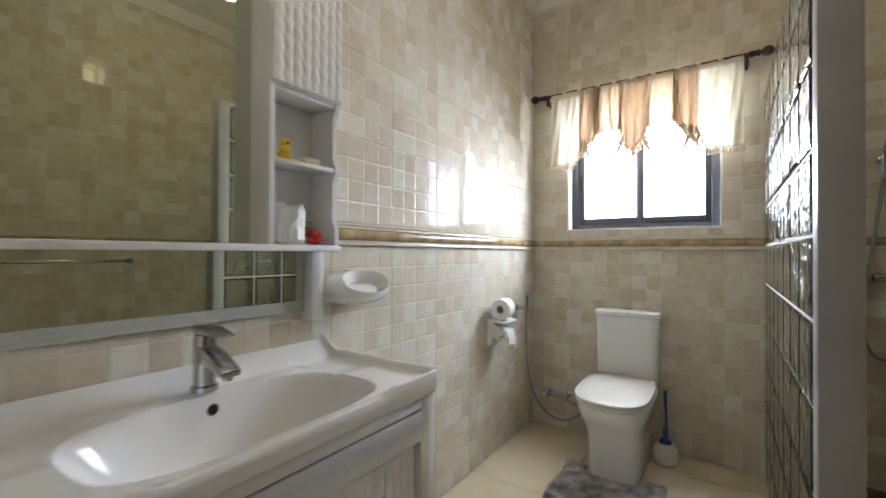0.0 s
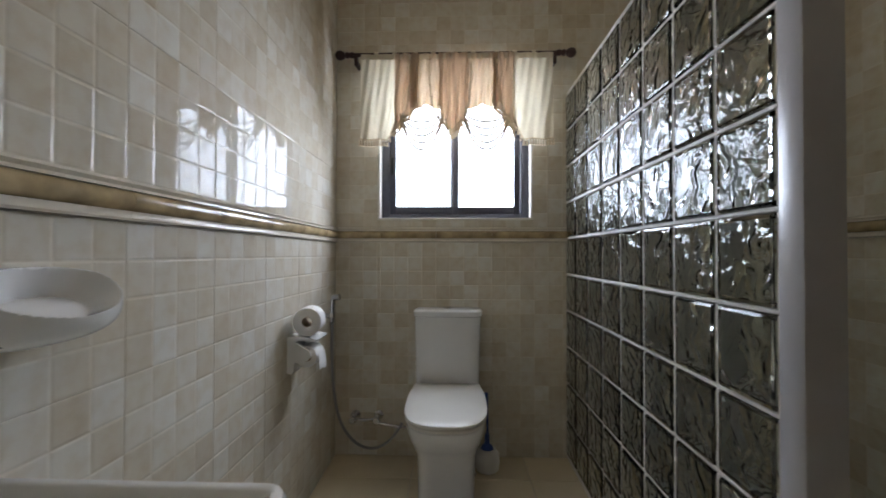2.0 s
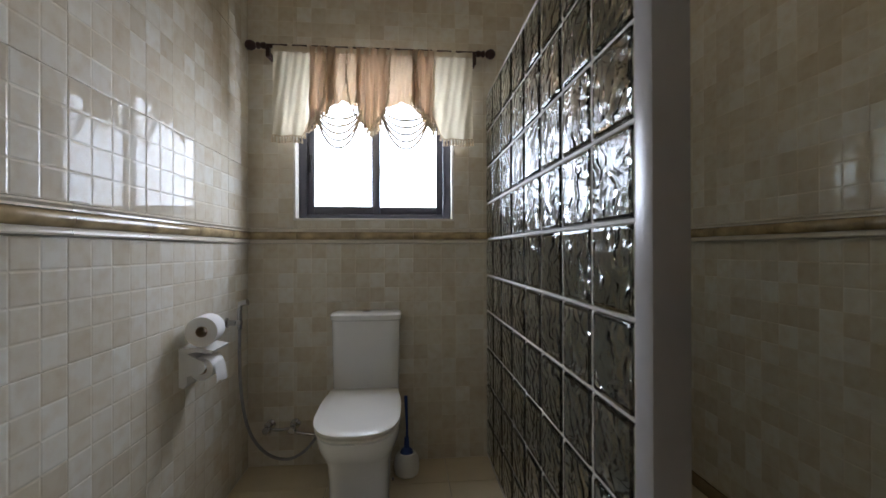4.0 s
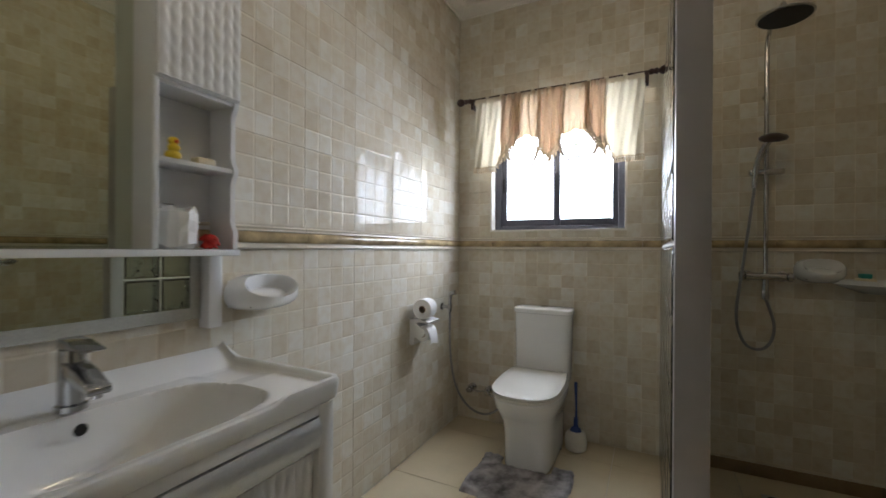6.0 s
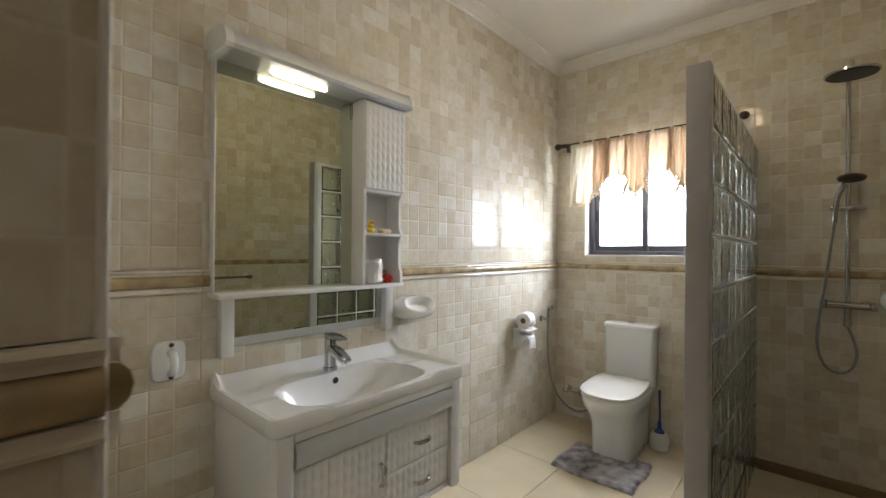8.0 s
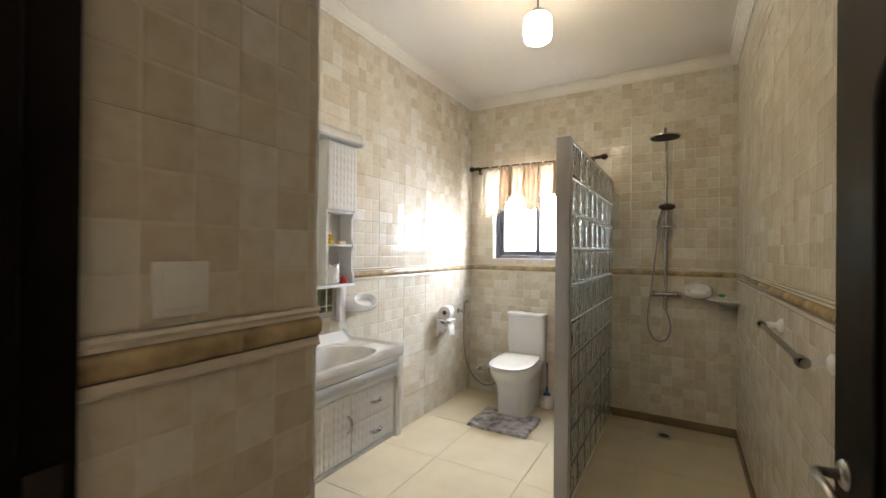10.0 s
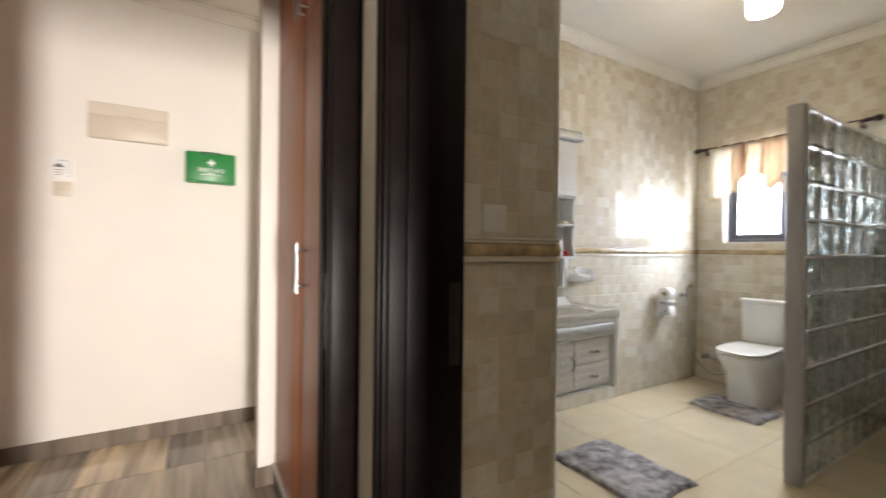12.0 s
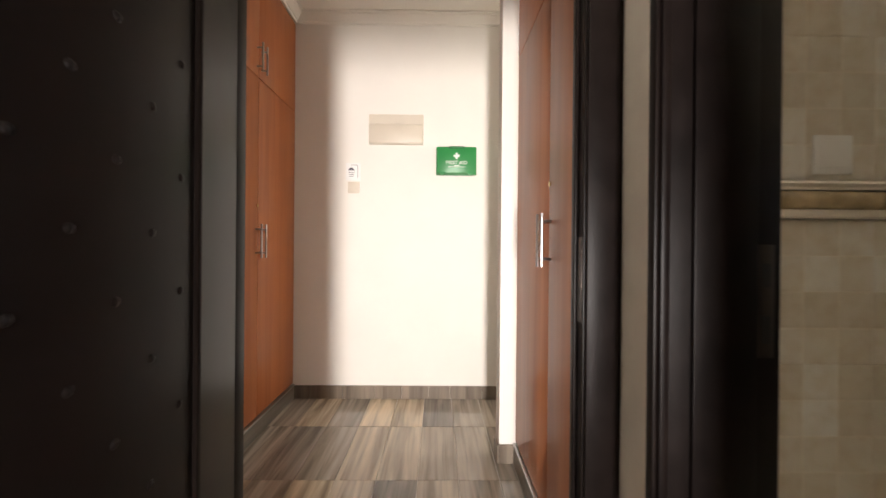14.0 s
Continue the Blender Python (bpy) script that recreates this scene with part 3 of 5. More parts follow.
def partition():
    w = thing("wall_partition", (PX0, PY0, 0), "shower partition of rippled glass blocks in white mortar with a grey end post", "wall")
    w["kind"] = "structure"
    part("end_post", box((0.004, -0.06, 0), (0.080, 0, 2.036), 0.003), GREYPOST, w, "pale grey tiled end post")
    part("plinth", box((0.006, 0.001, 0), (0.074, PY1 - PY0, BASE - 0.004)), MORTAR, w)
    bm = bmesh.new()
    for k in range(11):
        z = BASE + k * RISE
        add_box(bm, (0.007, 0.001, z - 0.005), (0.073, PY1 - PY0 - 0.001, z + 0.005), 0.002, 1)
    for k in range(9):
        y = k * PITCH
        for j in range(10):
            add_box(bm, (0.006, max(0.001, y - 0.0048), BASE + j * RISE + 0.006), (0.070, min(y + 0.0048, PY1 - PY0 - 0.001), BASE + (j + 1) * RISE - 0.006))
    part("mortar_grid", bm, MORTAR, w, smooth=False)
    h, hz = PITCH / 2 - 0.0055, RISE / 2 - 0.0055
    bm = box((-0.04, -h, -hz), (0.04, h, hz), 0.010, 2)
    inner = bmesh.new()
    add_box(inner, (-0.030, -h + 0.012, -hz + 0.012), (0.030, h - 0.012, hz - 0.012))
    bmesh.ops.recalc_face_normals(bm, faces=bm.faces)
    bmesh.ops.recalc_face_normals(inner, faces=inner.faces)
    bmesh.ops.reverse_faces(inner, faces=inner.faces)
    tmp = bpy.data.meshes.new("t")
    inner.to_mesh(tmp)
    n0 = len(bm.faces)
    bm.from_mesh(tmp)
    for k, f in enumerate(bm.faces):
        f.material_index = 0 if k < n0 else 1
    me = bpy.data.meshes.new("glass_block")
    bm.to_mesh(me)
    me.materials.append(BLOCK), me.materials.append(RIPPLE)
    for i in range(8):
        for j in range(10):
            ob = new("glass_block", me)
            ob.parent = w
            ob.location = (0.04, (i + 0.5) * PITCH, BASE + (j + 0.5) * RISE)
    part("top_cap", box((0.006, 0.001, BASE + 10 * RISE + 0.0055), (0.074, PY1 - PY0 - 0.001, 2.034), 0.003), MORTAR, w)


partition()

# ---- bathroom: vanity ----


def vanity():
    v = thing("vanity_cabinet", (XW, 0.36, 0.33), "white wall-hung vanity cabinet with embossed door, drawers and silver bar", "cabinet")
    D, L, T_ = 0.466, 0.430, 0.464
    part("body", box((0.002, -L + 0.0165, 0.002), (D - 0.024, L - 0.0165, 0.355), 0.003), LACQUER, v)
    for y0, y1 in ((-L, -L + 0.016), (L - 0.016, L)):
        part("side_panel", box((0.002, y0, 0.0), (D - 0.0135, y1, T_), 0.001), LACQUER, v)
    part("front_panel", box((D - 0.0235, -L + 0.0165, 0.0), (D - 0.0135, L - 0.0165, T_)), LACQUER, v, smooth=False)
    # bowed corner posts
    for s in (-1, 1):
        prof = [(D - 0.031, s * (L - 0.062)), (D + 0.005, s * (L - 0.062)), (D + 0.012, s * (L - 0.045)), (D + 0.006, s * (L - 0.008)), (D - 0.01, s * (L + 0.006)), (D - 0.031, s * (L + 0.008))]
        part("corner_post", prism(prof, -0.004, T_ - 0.002, "Z"), LACQUER, v)
    # silver bar under the basin
    prof = [(D - 0.02, T_ - 0.117), (D + 0.004, T_ - 0.116), (D + 0.014, T_ - 0.106), (D + 0.019, T_ - 0.080), (D + 0.017, T_ - 0.052), (D + 0.008, T_ - 0.034), (D - 0.02, T_ - 0.030)]
    part("silver_bar", prism(prof, -L + 0.064, L - 0.064, "Y"), SILVER, v, "silver glitter bar")
    part("top_rail", box((D - 0.029, -L + 0.063, T_ - 0.029), (D + 0.008, L - 0.063, T_ - 0.001), 0.002), LACQUER, v)
    part("bottom_strip", box((D - 0.028, -L + 0.064, 0.0), (D - 0.006, L - 0.064, 0.022), 0.002), SILVER, v, "silver strip")

    def embossed(y0, y1, z0, z1):
        w, h = y1 - y0, z1 - z0

        def f(u, q):
            y, z = y0 + w * u, z0 + h * q
            k = y / 0.03
            edge = min(1, min(u, 1 - u) * w / 0.004, min(q, 1 - q) * h / 0.004)
            d = abs(math.sin(math.pi * k)) ** 0.7 * (0.7 + 0.3 * math.sin(2 * math.pi * (z / 0.05 + 0.5 * math.floor(k)) + 1.2 * math.sin(math.pi * k)))
            return (D - 0.010 + 0.0055 * d * edge - 0.003 * (1 - edge), y, z)
        return sheet(f, int(w / 0.004), int(h / 0.0065), 0.0)
    zt = T_ - 0.12
    a = part("door", embossed(-L + 0.066, 0.0085, 0.026, zt), LACQUER, v, "embossed white door")
    b = part("drawer", embossed(0.011, L - 0.066, 0.026 + 0.1525, zt), LACQUER, v, "embossed white drawer front")
    c = part("drawer", embossed(0.011, L - 0.066, 0.026, 0.026 + 0.15), LACQUER, v, "embossed white drawer front")

    def pull(par, y, z, upright):
        pts = [(D - 0.004, -0.042), (D + 0.016, -0.03), (D + 0.022, 0.0), (D + 0.016, 0.03), (D - 0.004, 0.042)]
        path = [(x, y, z + k) if upright else (x, y + k, z) for x, k in pts]
        part("handle", tube(path, lambda s: 0.0055 + 0.004 * math.sin(math.pi * s), 10, smooth_steps=2), CHROME, par, "polished chrome handle")
    pull(a, -0.022, 0.2, True)
    pull(b, 0.19, 0.26, False)
    pull(c, 0.19, 0.10, False)


def basin():
    x0, x1, y0, y1 = XW + 0.002, -0.208, -0.085, 0.802
    top = 0.848

    def hgt(x, y):
        u, v = (x - x0) / (x1 - x0), (y - y0) / (y1 - y0)
        z = top
        ex = min(v, 1 - v) * (y1 - y0)
        ef = (1 - u) * (x1 - x0)
        e = min(ex, ef)
        rim = max(0, 1 - e / 0.034)
        rim = rim * rim * (3 - 2 * rim)
        q = min(1, max(0, (0.27 - abs(y - 0.352)) / 0.05))
        dip = q * q * (3 - 2 * q) if ef < 0.06 else 0
        z += 0.017 * min(1, 1.5 * rim) * (1 - 0.85 * dip) - 0.012
        back = max(0, 1 - (x - x0) / 0.075)
        z += 0.048 * back ** 1.3 * min(1, 0.55 + ex / 0.03)
        # bowl: straight back, rounded ends
        px, py = (x - (-0.405)) / 0.163, (y - 0.352) / 0.300
        r = (abs(px) ** 3.4 + abs(py) ** 3.4) ** (1 / 3.4)
        if r < 1:
            k = min(1, (1 - r) / 0.50)
            z -= 0.125 * (1 - (1 - k) ** 2.2) + 0.010 * (1 - r)
        # shelves beside the bowl
        for c in (0.0, 0.704):
            qx, qy = (x + 0.54) / 0.11, (y - c) / 0.085
            q = max(abs(qx), abs(qy))
            if q < 1:
                z -= 0.006 * min(1, (1 - q) / 0.5)
        return z
    t = thing("washbasin", (0, 0, 0), "white glossy ceramic vanity basin with raised back edge", "washbasin")
    nx, ny = 72, 120
    bm = bmesh.new()
    rc = 0.03
    def pos(i, j):
        x, y = x0 + (x1 - x0) * i / nx, y0 + (y1 - y0) * j / ny
        # rounded front corners
        for yy, s in ((y0, 1), (y1, -1)):
            dx, dy = x - (x1 - rc), (yy + s * rc - y) * s
            if dx > 0 and dy > 0 and math.hypot(dx, dy) > 0:
                m = max(dx, dy) / math.hypot(dx, dy)
                x, y = x1 - rc + dx * m, yy + s * rc - s * dy * m
        return x, y
    g = [[bm.verts.new((*pos(i, j), hgt(x0 + (x1 - x0) * i / nx, y0 + (y1 - y0) * j / ny))) for j in range(ny + 1)] for i in range(nx + 1)]
    for i in range(nx):
        for j in range(ny):
            bm.faces.new((g[i][j], g[i + 1][j], g[i + 1][j + 1], g[i][j + 1]))
    ring = [g[i][0] for i in range(nx + 1)] + [g[nx][j] for j in range(1, ny + 1)] + [g[i][ny] for i in range(nx - 1, -1, -1)] + [g[0][j] for j in range(ny - 1, 0, -1)]
    prev = ring
    cx, cy = (x0 + x1) / 2, 0.352
    for dz, k in ((-0.006, 0.003), (-0.014, 0.004), (-0.044, 0.001), (-0.052, -0.004), (-0.054, -0.03)):
        cur = []
        for v in ring:
            dx = 0 if v.co.x < x0 + 0.002 else k * (1 if v.co.x > x1 - 0.02 else 0)
            dy = k * (1 if v.co.y > y1 - 0.02 else -1 if v.co.y < y0 + 0.02 else 0)
            cur.append(bm.verts.new((v.co.x + dx, v.co.y + dy, top + dz if dz < -0.04 else min(v.co.z, top + 0.004) + dz)))
        for i in range(len(ring)):
            j = (i + 1) % len(ring)
            bm.faces.new((prev[i], prev[j], cur[j], cur[i]))
        prev = cur
    bowl = part("bowl", bm, CERAMIC, t)
    # Overflow has no depth: a black disc stands for the shade inside.
    part("overflow", lathe([(0.0, 0.0), (0.0125, 0.0), (0.0135, 0.002), (0.0125, 0.004), (0.009, 0.003)], (-0.546, 0.352, 0.806), 20, "X"), BLACK, t, "black disc standing for the shaded overflow hole")
    part("plug", lathe([(0.022, 0), (0.022, 0.004), (0.012, 0.008), (0.001, 0.009)], (-0.40, 0.352, 0.706), 20), CHROME, t)


def tap():
    t = thing("basin_tap", (-0.585, 0.352, 0.852), "chrome single-lever basin tap", "tap")
    b = part("body", lathe([(0.030, -0.008), (0.030, 0.004), (0.025, 0.008), (0.0245, 0.09), (0.0255, 0.11), (0.023, 0.125), (0.014, 0.131)], n=20), CHROME, t)
    prof = [(0.0, 0.066), (0.06, 0.058), (0.118, 0.042), (0.122, 0.046), (0.122, 0.058), (0.06, 0.088), (0.0, 0.105)]
    bm = prism(prof, -0.022, 0.022, "Y")
    bmesh.ops.bevel(bm, geom=list(bm.edges), offset=0.004, segments=2, affect="EDGES", profile=0.5)
    part("spout", bm, CHROME, t)
    prof = [(-0.02, 0.126), (0.015, 0.126), (0.04, 0.134), (0.095, 0.128), (0.098, 0.134), (0.04, 0.148), (-0.015, 0.15)]
    bm = prism(prof, -0.022, 0.022, "Y")
    bmesh.ops.bevel(bm, geom=list(bm.edges), offset=0.004, segments=2, affect="EDGES", profile=0.5)
    part("lever", bm, CHROME, t)
    part("aerator", lathe([(0.011, 0), (0.011, 0.014)], (0.104, 0, 0.034), 14), CHROME, t)


vanity()
basin()
tap()


def mirror_cabinet():
    m = thing("mirror_cabinet", (XW, 0, 0), "white bathroom mirror cabinet with open shelves and lit silver canopy", "cabinet")
    ya, yb_, yc, d = -0.095, 0.748, 0.505, 0.124
    part("mirror", box((0.03, ya + 0.006, 1.197), (0.036, yc - 0.001, 2.046)), MIRROR, m, "clear mirror", smooth=False)
    part("back_panel", box((0.001, ya, 1.197), (0.0295, yc - 0.001, 2.046)), LACQUER, m)
    part("side_trim", box((0.0295, ya, 1.197), (0.04, ya + 0.0055, 2.046), 0.001), LACQUER, m)
    part("side_board", box((0.002, yc, 1.197), (d, yc + 0.016, 2.046), 0.002), LACQUER, m)
    part("shelf_back", box((0.002, yc + 0.0165, 1.197), (0.012, yb_ - 0.0165, 2.046)), LACQUER, m)
    # wavy end board
    prof = [(0.002, 1.197), (d, 1.197), (d, 1.25), (d - 0.008, 1.262), (d - 0.014, 1.28), (d - 0.014, 1.39), (d - 0.008, 1.408), (d, 1.42), (d, 1.44), (d - 0.008, 1.452), (d - 0.014, 1.47), (d - 0.014, 1.59), (d - 0.008, 1.608), (d, 1.62), (d, 2.046), (0.002, 2.046)]
    part("end_board", prism(prof, yb_ - 0.016, yb_, "Y"), LACQUER, m)
    part("shelf", box((0.0125, yc + 0.0165, 1.424), (d - 0.004, yb_ - 0.0165, 1.438), 0.003), LACQUER, m)
    part("shelf", box((0.0125, yc + 0.0165, 1.625), (d - 0.004, yb_ - 0.0165, 1.64), 0.002), LACQUER, m)

    def f(u, q):
        w = yb_ - yc
        y, z = yc + w * u, 1.636 + 0.408 * q
        edge = min(1, min(u, 1 - u) * w / 0.004, min(q, 1 - q) * 0.408 / 0.004)
        k = abs(math.sin(math.pi * y / 0.03)) ** 0.7 * (0.7 + 0.3 * math.sin(2 * math.pi * (z / 0.05 + 0.5 * math.floor(y / 0.03)) + 1.2 * math.sin(math.pi * y / 0.03)))
        return (d + 0.001 + edge * (0.009 + 0.004 * k), y, z)
    part("door", sheet(f, 60, 62), LACQUER, m, "embossed white door")
    part("shelf_board", box((0.001, ya - 0.01, 1.178), (0.126, yb_ + 0.008, 1.1965), 0.003), LACQUER, m)
    # canopy
    can = [(0.001, 2.0465), (0.17, 2.0465), (0.181, 2.058), (0.177, 2.085), (0.155, 2.115), (0.115, 2.132), (0.095, 2.136), (0.001, 2.136)]
    part("canopy", prism(can, ya + 0.012, yb_ - 0.004, "Y"), SILVER, m, "silver glitter canopy")
    for a, b in ((ya - 0.016, ya + 0.0115), (yb_ - 0.0035, yb_ + 0.012)):
        part("canopy_end", prism([(x + (0.004 if x > 0.1 else 0), z + (0.003 if z > 2.09 else -0.002)) for x, z in can], a, b, "Y"), LACQUER, m)
    x, y = 0.088, 0.21
    ring = rounded(x, y, 0.0095, 0.125, 2.0, 28)
    part("lamp_lens", loft([[(a, b, 2.046) for a, b in ring], [(a, b, 2.037) for a, b in ring], [(x + (a - x) * 0.75, y + (b - y) * 0.92, 2.031) for a, b in ring]]), TUBE, m, "lit oval lamp lens")
    part("wire", tube([(0.04, yc - 0.004, 2.04), (0.046, yc - 0.01, 2.02), (0.042, yc - 0.004, 2.0), (0.046, yc - 0.009, 1.98), (0.0365, yc - 0.006, 1.965)], 0.0015, 6, smooth_steps=2), BLACK, m)
    # lower mirror with posts
    part("lower_mirror", box((0.006, -0.02, 0.985), (0.012, 0.705, 1.1775)), MIRROR, m, "low strip mirror", smooth=False)
    part("frosted_band", box((0.0122, -0.019, 0.986), (0.0138, 0.704, 1.02)), FROST, m, "frosted printed band")
    part("frosted_band", box((0.0122, 0.672, 1.0205), (0.0138, 0.704, 1.177)), FROST, m, "frosted printed band")
    for a, b in ((-0.068, -0.021), (0.706, 0.752)):
        part("lower_post", box((0.001, a, 0.955), (0.05, b, 1.1775), 0.004), LACQUER, m)


mirror_cabinet()


def shelf_clutter():
    t = thing("rubber_duck", (XW + 0.09, 0.575, 1.4385), "small yellow rubber duck on the open shelf", "toy")
    bm = bmesh.new()
    for r, h, p in (((0.022, 0.016, 0.014), 0.013, 0), ((0.016, 0.014, 0.012), 0.032, 0.003), ((0.014, 0.013, 0.012), 0.05, 0.002)):
        bmesh.ops.create_uvsphere(bm, u_segments=14, v_segments=10, radius=1, matrix=Matrix.Translation((p, 0, h)) @ Matrix.Diagonal((r[1], r[0], r[2], 1)))
    part("body", bm, YELLOW, t)
    part("beak", lathe([(0.005, 0), (0.003, 0.007), (0.0008, 0.010)], (0.013, 0, 0.048), 8, "X"), RED, t)
    t = thing("soap_bar", (XW + 0.09, 0.66, 1.4385), "small pale soap bar on the open shelf", "soap")
    part("bar", box((-0.02, -0.028, 0), (0.02, 0.028, 0.02), 0.006), SOAP, t)
    t = thing("wrapped_roll", (XW + 0.068, 0.60, 1.1975), "white paper-wrapped roll with a wire clip on the shelf", "paper roll")
    rnd = random.Random(3)
    rings = []
    for z, r in ((0.0, 0.044), (0.01, 0.05), (0.045, 0.053), (0.08, 0.05), (0.104, 0.05), (0.112, 0.042), (0.108, 0.02)):
        rings.append([((r + rnd.uniform(-0.005, 0.005)) * math.cos(q), (r + rnd.uniform(-0.005, 0.005)) * math.sin(q), z + (rnd.uniform(-0.007, 0.007) if z > 0.005 else 0)) for q in [2 * math.pi * k / 13 for k in range(13)]])
    link("wrapping", loft(rings), PLASTIC, t, "crumpled white wrapping", False)
    part("clip", tube([(0.0, -0.045, 0.11), (0.0, -0.04, 0.122), (0.0, -0.01, 0.122), (0.0, -0.005, 0.11)], 0.002, 6), CHROME, t)
    t = thing("red_flower", (XW + 0.10, 0.675, 1.1975), "small red fabric flower on the shelf", "flower")
    bm = bmesh.new()
    for k in range(14):
        a, q = k * 2.4, 0.008 + 0.0009 * k
        bmesh.ops.create_uvsphere(bm, u_segments=8, v_segments=6, radius=1, matrix=Matrix.Translation((q * math.cos(a), q * math.sin(a), 0.022 + 0.012 * math.sin(k * 1.7))) @ Matrix.Rotation(a, 4, "Z") @ Matrix.Rotation(0.8, 4, "Y") @ Matrix.Diagonal((0.014, 0.011, 0.005, 1)))
    bmesh.ops.create_uvsphere(bm, u_segments=8, v_segments=6, radius=0.012, matrix=Matrix.Translation((0, 0, 0.012)))
    part("petals", bm, RED, t)


shelf_clutter()


def wall_soap_dish(at, turn, wide, label):
    """Ceramic dish whose back lies on a wall; local +x points into the room. The hollow looks up and forward."""
    t = thing("soap_dish", at, label, "soap dish", "ceramic soap dishes", turn)
    a, hgt, dep = wide / 2, 0.062, 0.115

    def f(u, v):
        # shell of a half egg, scooped by a tilted bowl
        th, ph = math.pi * (v - 0.5), math.pi * u
        y = -a * math.copysign(abs(math.cos(ph)) ** 0.8, math.cos(ph)) * math.cos(th) ** 0.7
        x = dep * math.sin(ph) ** 0.8 * math.cos(th) ** 0.7
        z = hgt * math.copysign(abs(math.sin(th)) ** 0.8, math.sin(th))
        # hollow pressed in along a way that points forward and up
        cx, cz = dep * 0.46, 0.006
        n = 0.62 * (x - cx) + 0.785 * (z - cz)
        e = -0.785 * (x - cx) + 0.62 * (z - cz)
        r = math.hypot(y / (a * 0.80), (e + 0.004) / 0.056)
        if n > 0 and r < 1:
            k = 0.058 * min(1, (1 - r) / 0.36)
            x, z = x - 0.62 * k, z - 0.785 * k
        return (x, y, z)
    part("body", sheet(f, 120, 96), CERAMIC, t)
    part("back", box((0.0005, -a * 0.9, -0.045), (0.004, a * 0.9, 0.045), 0.001), CERAMIC, t)
    # No hole is cut here; a black button gives its dark inside.
    part("painted_fixing_hole", lathe([(0.009, 0), (0.009, 0.003), (0.003, 0.004)], (0.070, -a * 0.62, -0.036), 12, "X"), BLACK, t, "black button standing for a shaded fixing hole")


wall_soap_dish((XW, 0.925, 1.048), 0, 0.27, "white oval ceramic soap dish on the tiled wall")
wall_soap_dish((1.315, YN, 1.105), -90, 0.20, "white oval ceramic soap dish on the shower wall")


def toilet_paper():
    t = thing("toilet_paper_holder", (XW, 2.03, 0.72), "white ceramic toilet paper holder on the tiled wall", "paper holder")
    prof = [(0.001, -0.07), (0.02, -0.075), (0.03, -0.06), (0.03, 0.055), (0.06, 0.062), (0.12, 0.055), (0.125, 0.066), (0.06, 0.078), (0.001, 0.075)]
    part("back_plate", prism(prof, -0.07, 0.07, "Y"), CERAMIC, t)
    for s in (-1, 1):
        part("arm", prism([(0.028, -0.03), (0.085, -0.02), (0.098, 0.0), (0.09, 0.022), (0.028, 0.056)], s * 0.07 - (0.012 if s > 0 else 0), s * 0.07 + (0.012 if s < 0 else 0), "Y"), CERAMIC, t)
    part("spindle", lathe([(0.01, -0.06), (0.01, 0.06)], (0.072, 0, 0.0), 12, "Y"), PLASTIC, t)
    for at, lab, tilt in (((XW + 0.072, 2.03, 0.712), "partly used white toilet roll in the holder", 0), ((XW + 0.075, 2.01, 0.8565), "white toilet roll lying on top of the holder", 8)):
        r = thing("toilet_roll", at, lab, "toilet roll", "toilet rolls", tilt)
        k = 0.78 if tilt == 0 else 1.0
        prof = [(0.021, -0.05), (0.055 * k, -0.05), (0.057 * k, -0.046), (0.057 * k, 0.046), (0.055 * k, 0.05), (0.021, 0.05), (0.021, -0.05)]
        part("paper", lathe(prof, n=28, axis="Y", caps=False), PAPER, r)
        part("core", lathe([(0.0185, -0.0495), (0.0205, -0.0495), (0.0205, 0.0495), (0.0185, 0.0495), (0.0185, -0.0495)], n=20, axis="Y", caps=False), CARD, r, "cardboard core")
        if tilt == 0:
            part("loose_sheet", sheet(lambda u, v: (0.046 + 0.02 * u - 0.012 * u * u, -0.045 + 0.09 * v, 0.012 - 0.07 * u + 0.006 * math.sin(5 * v)), 8, 6, 0.0006), PAPER, r)


toilet_paper()


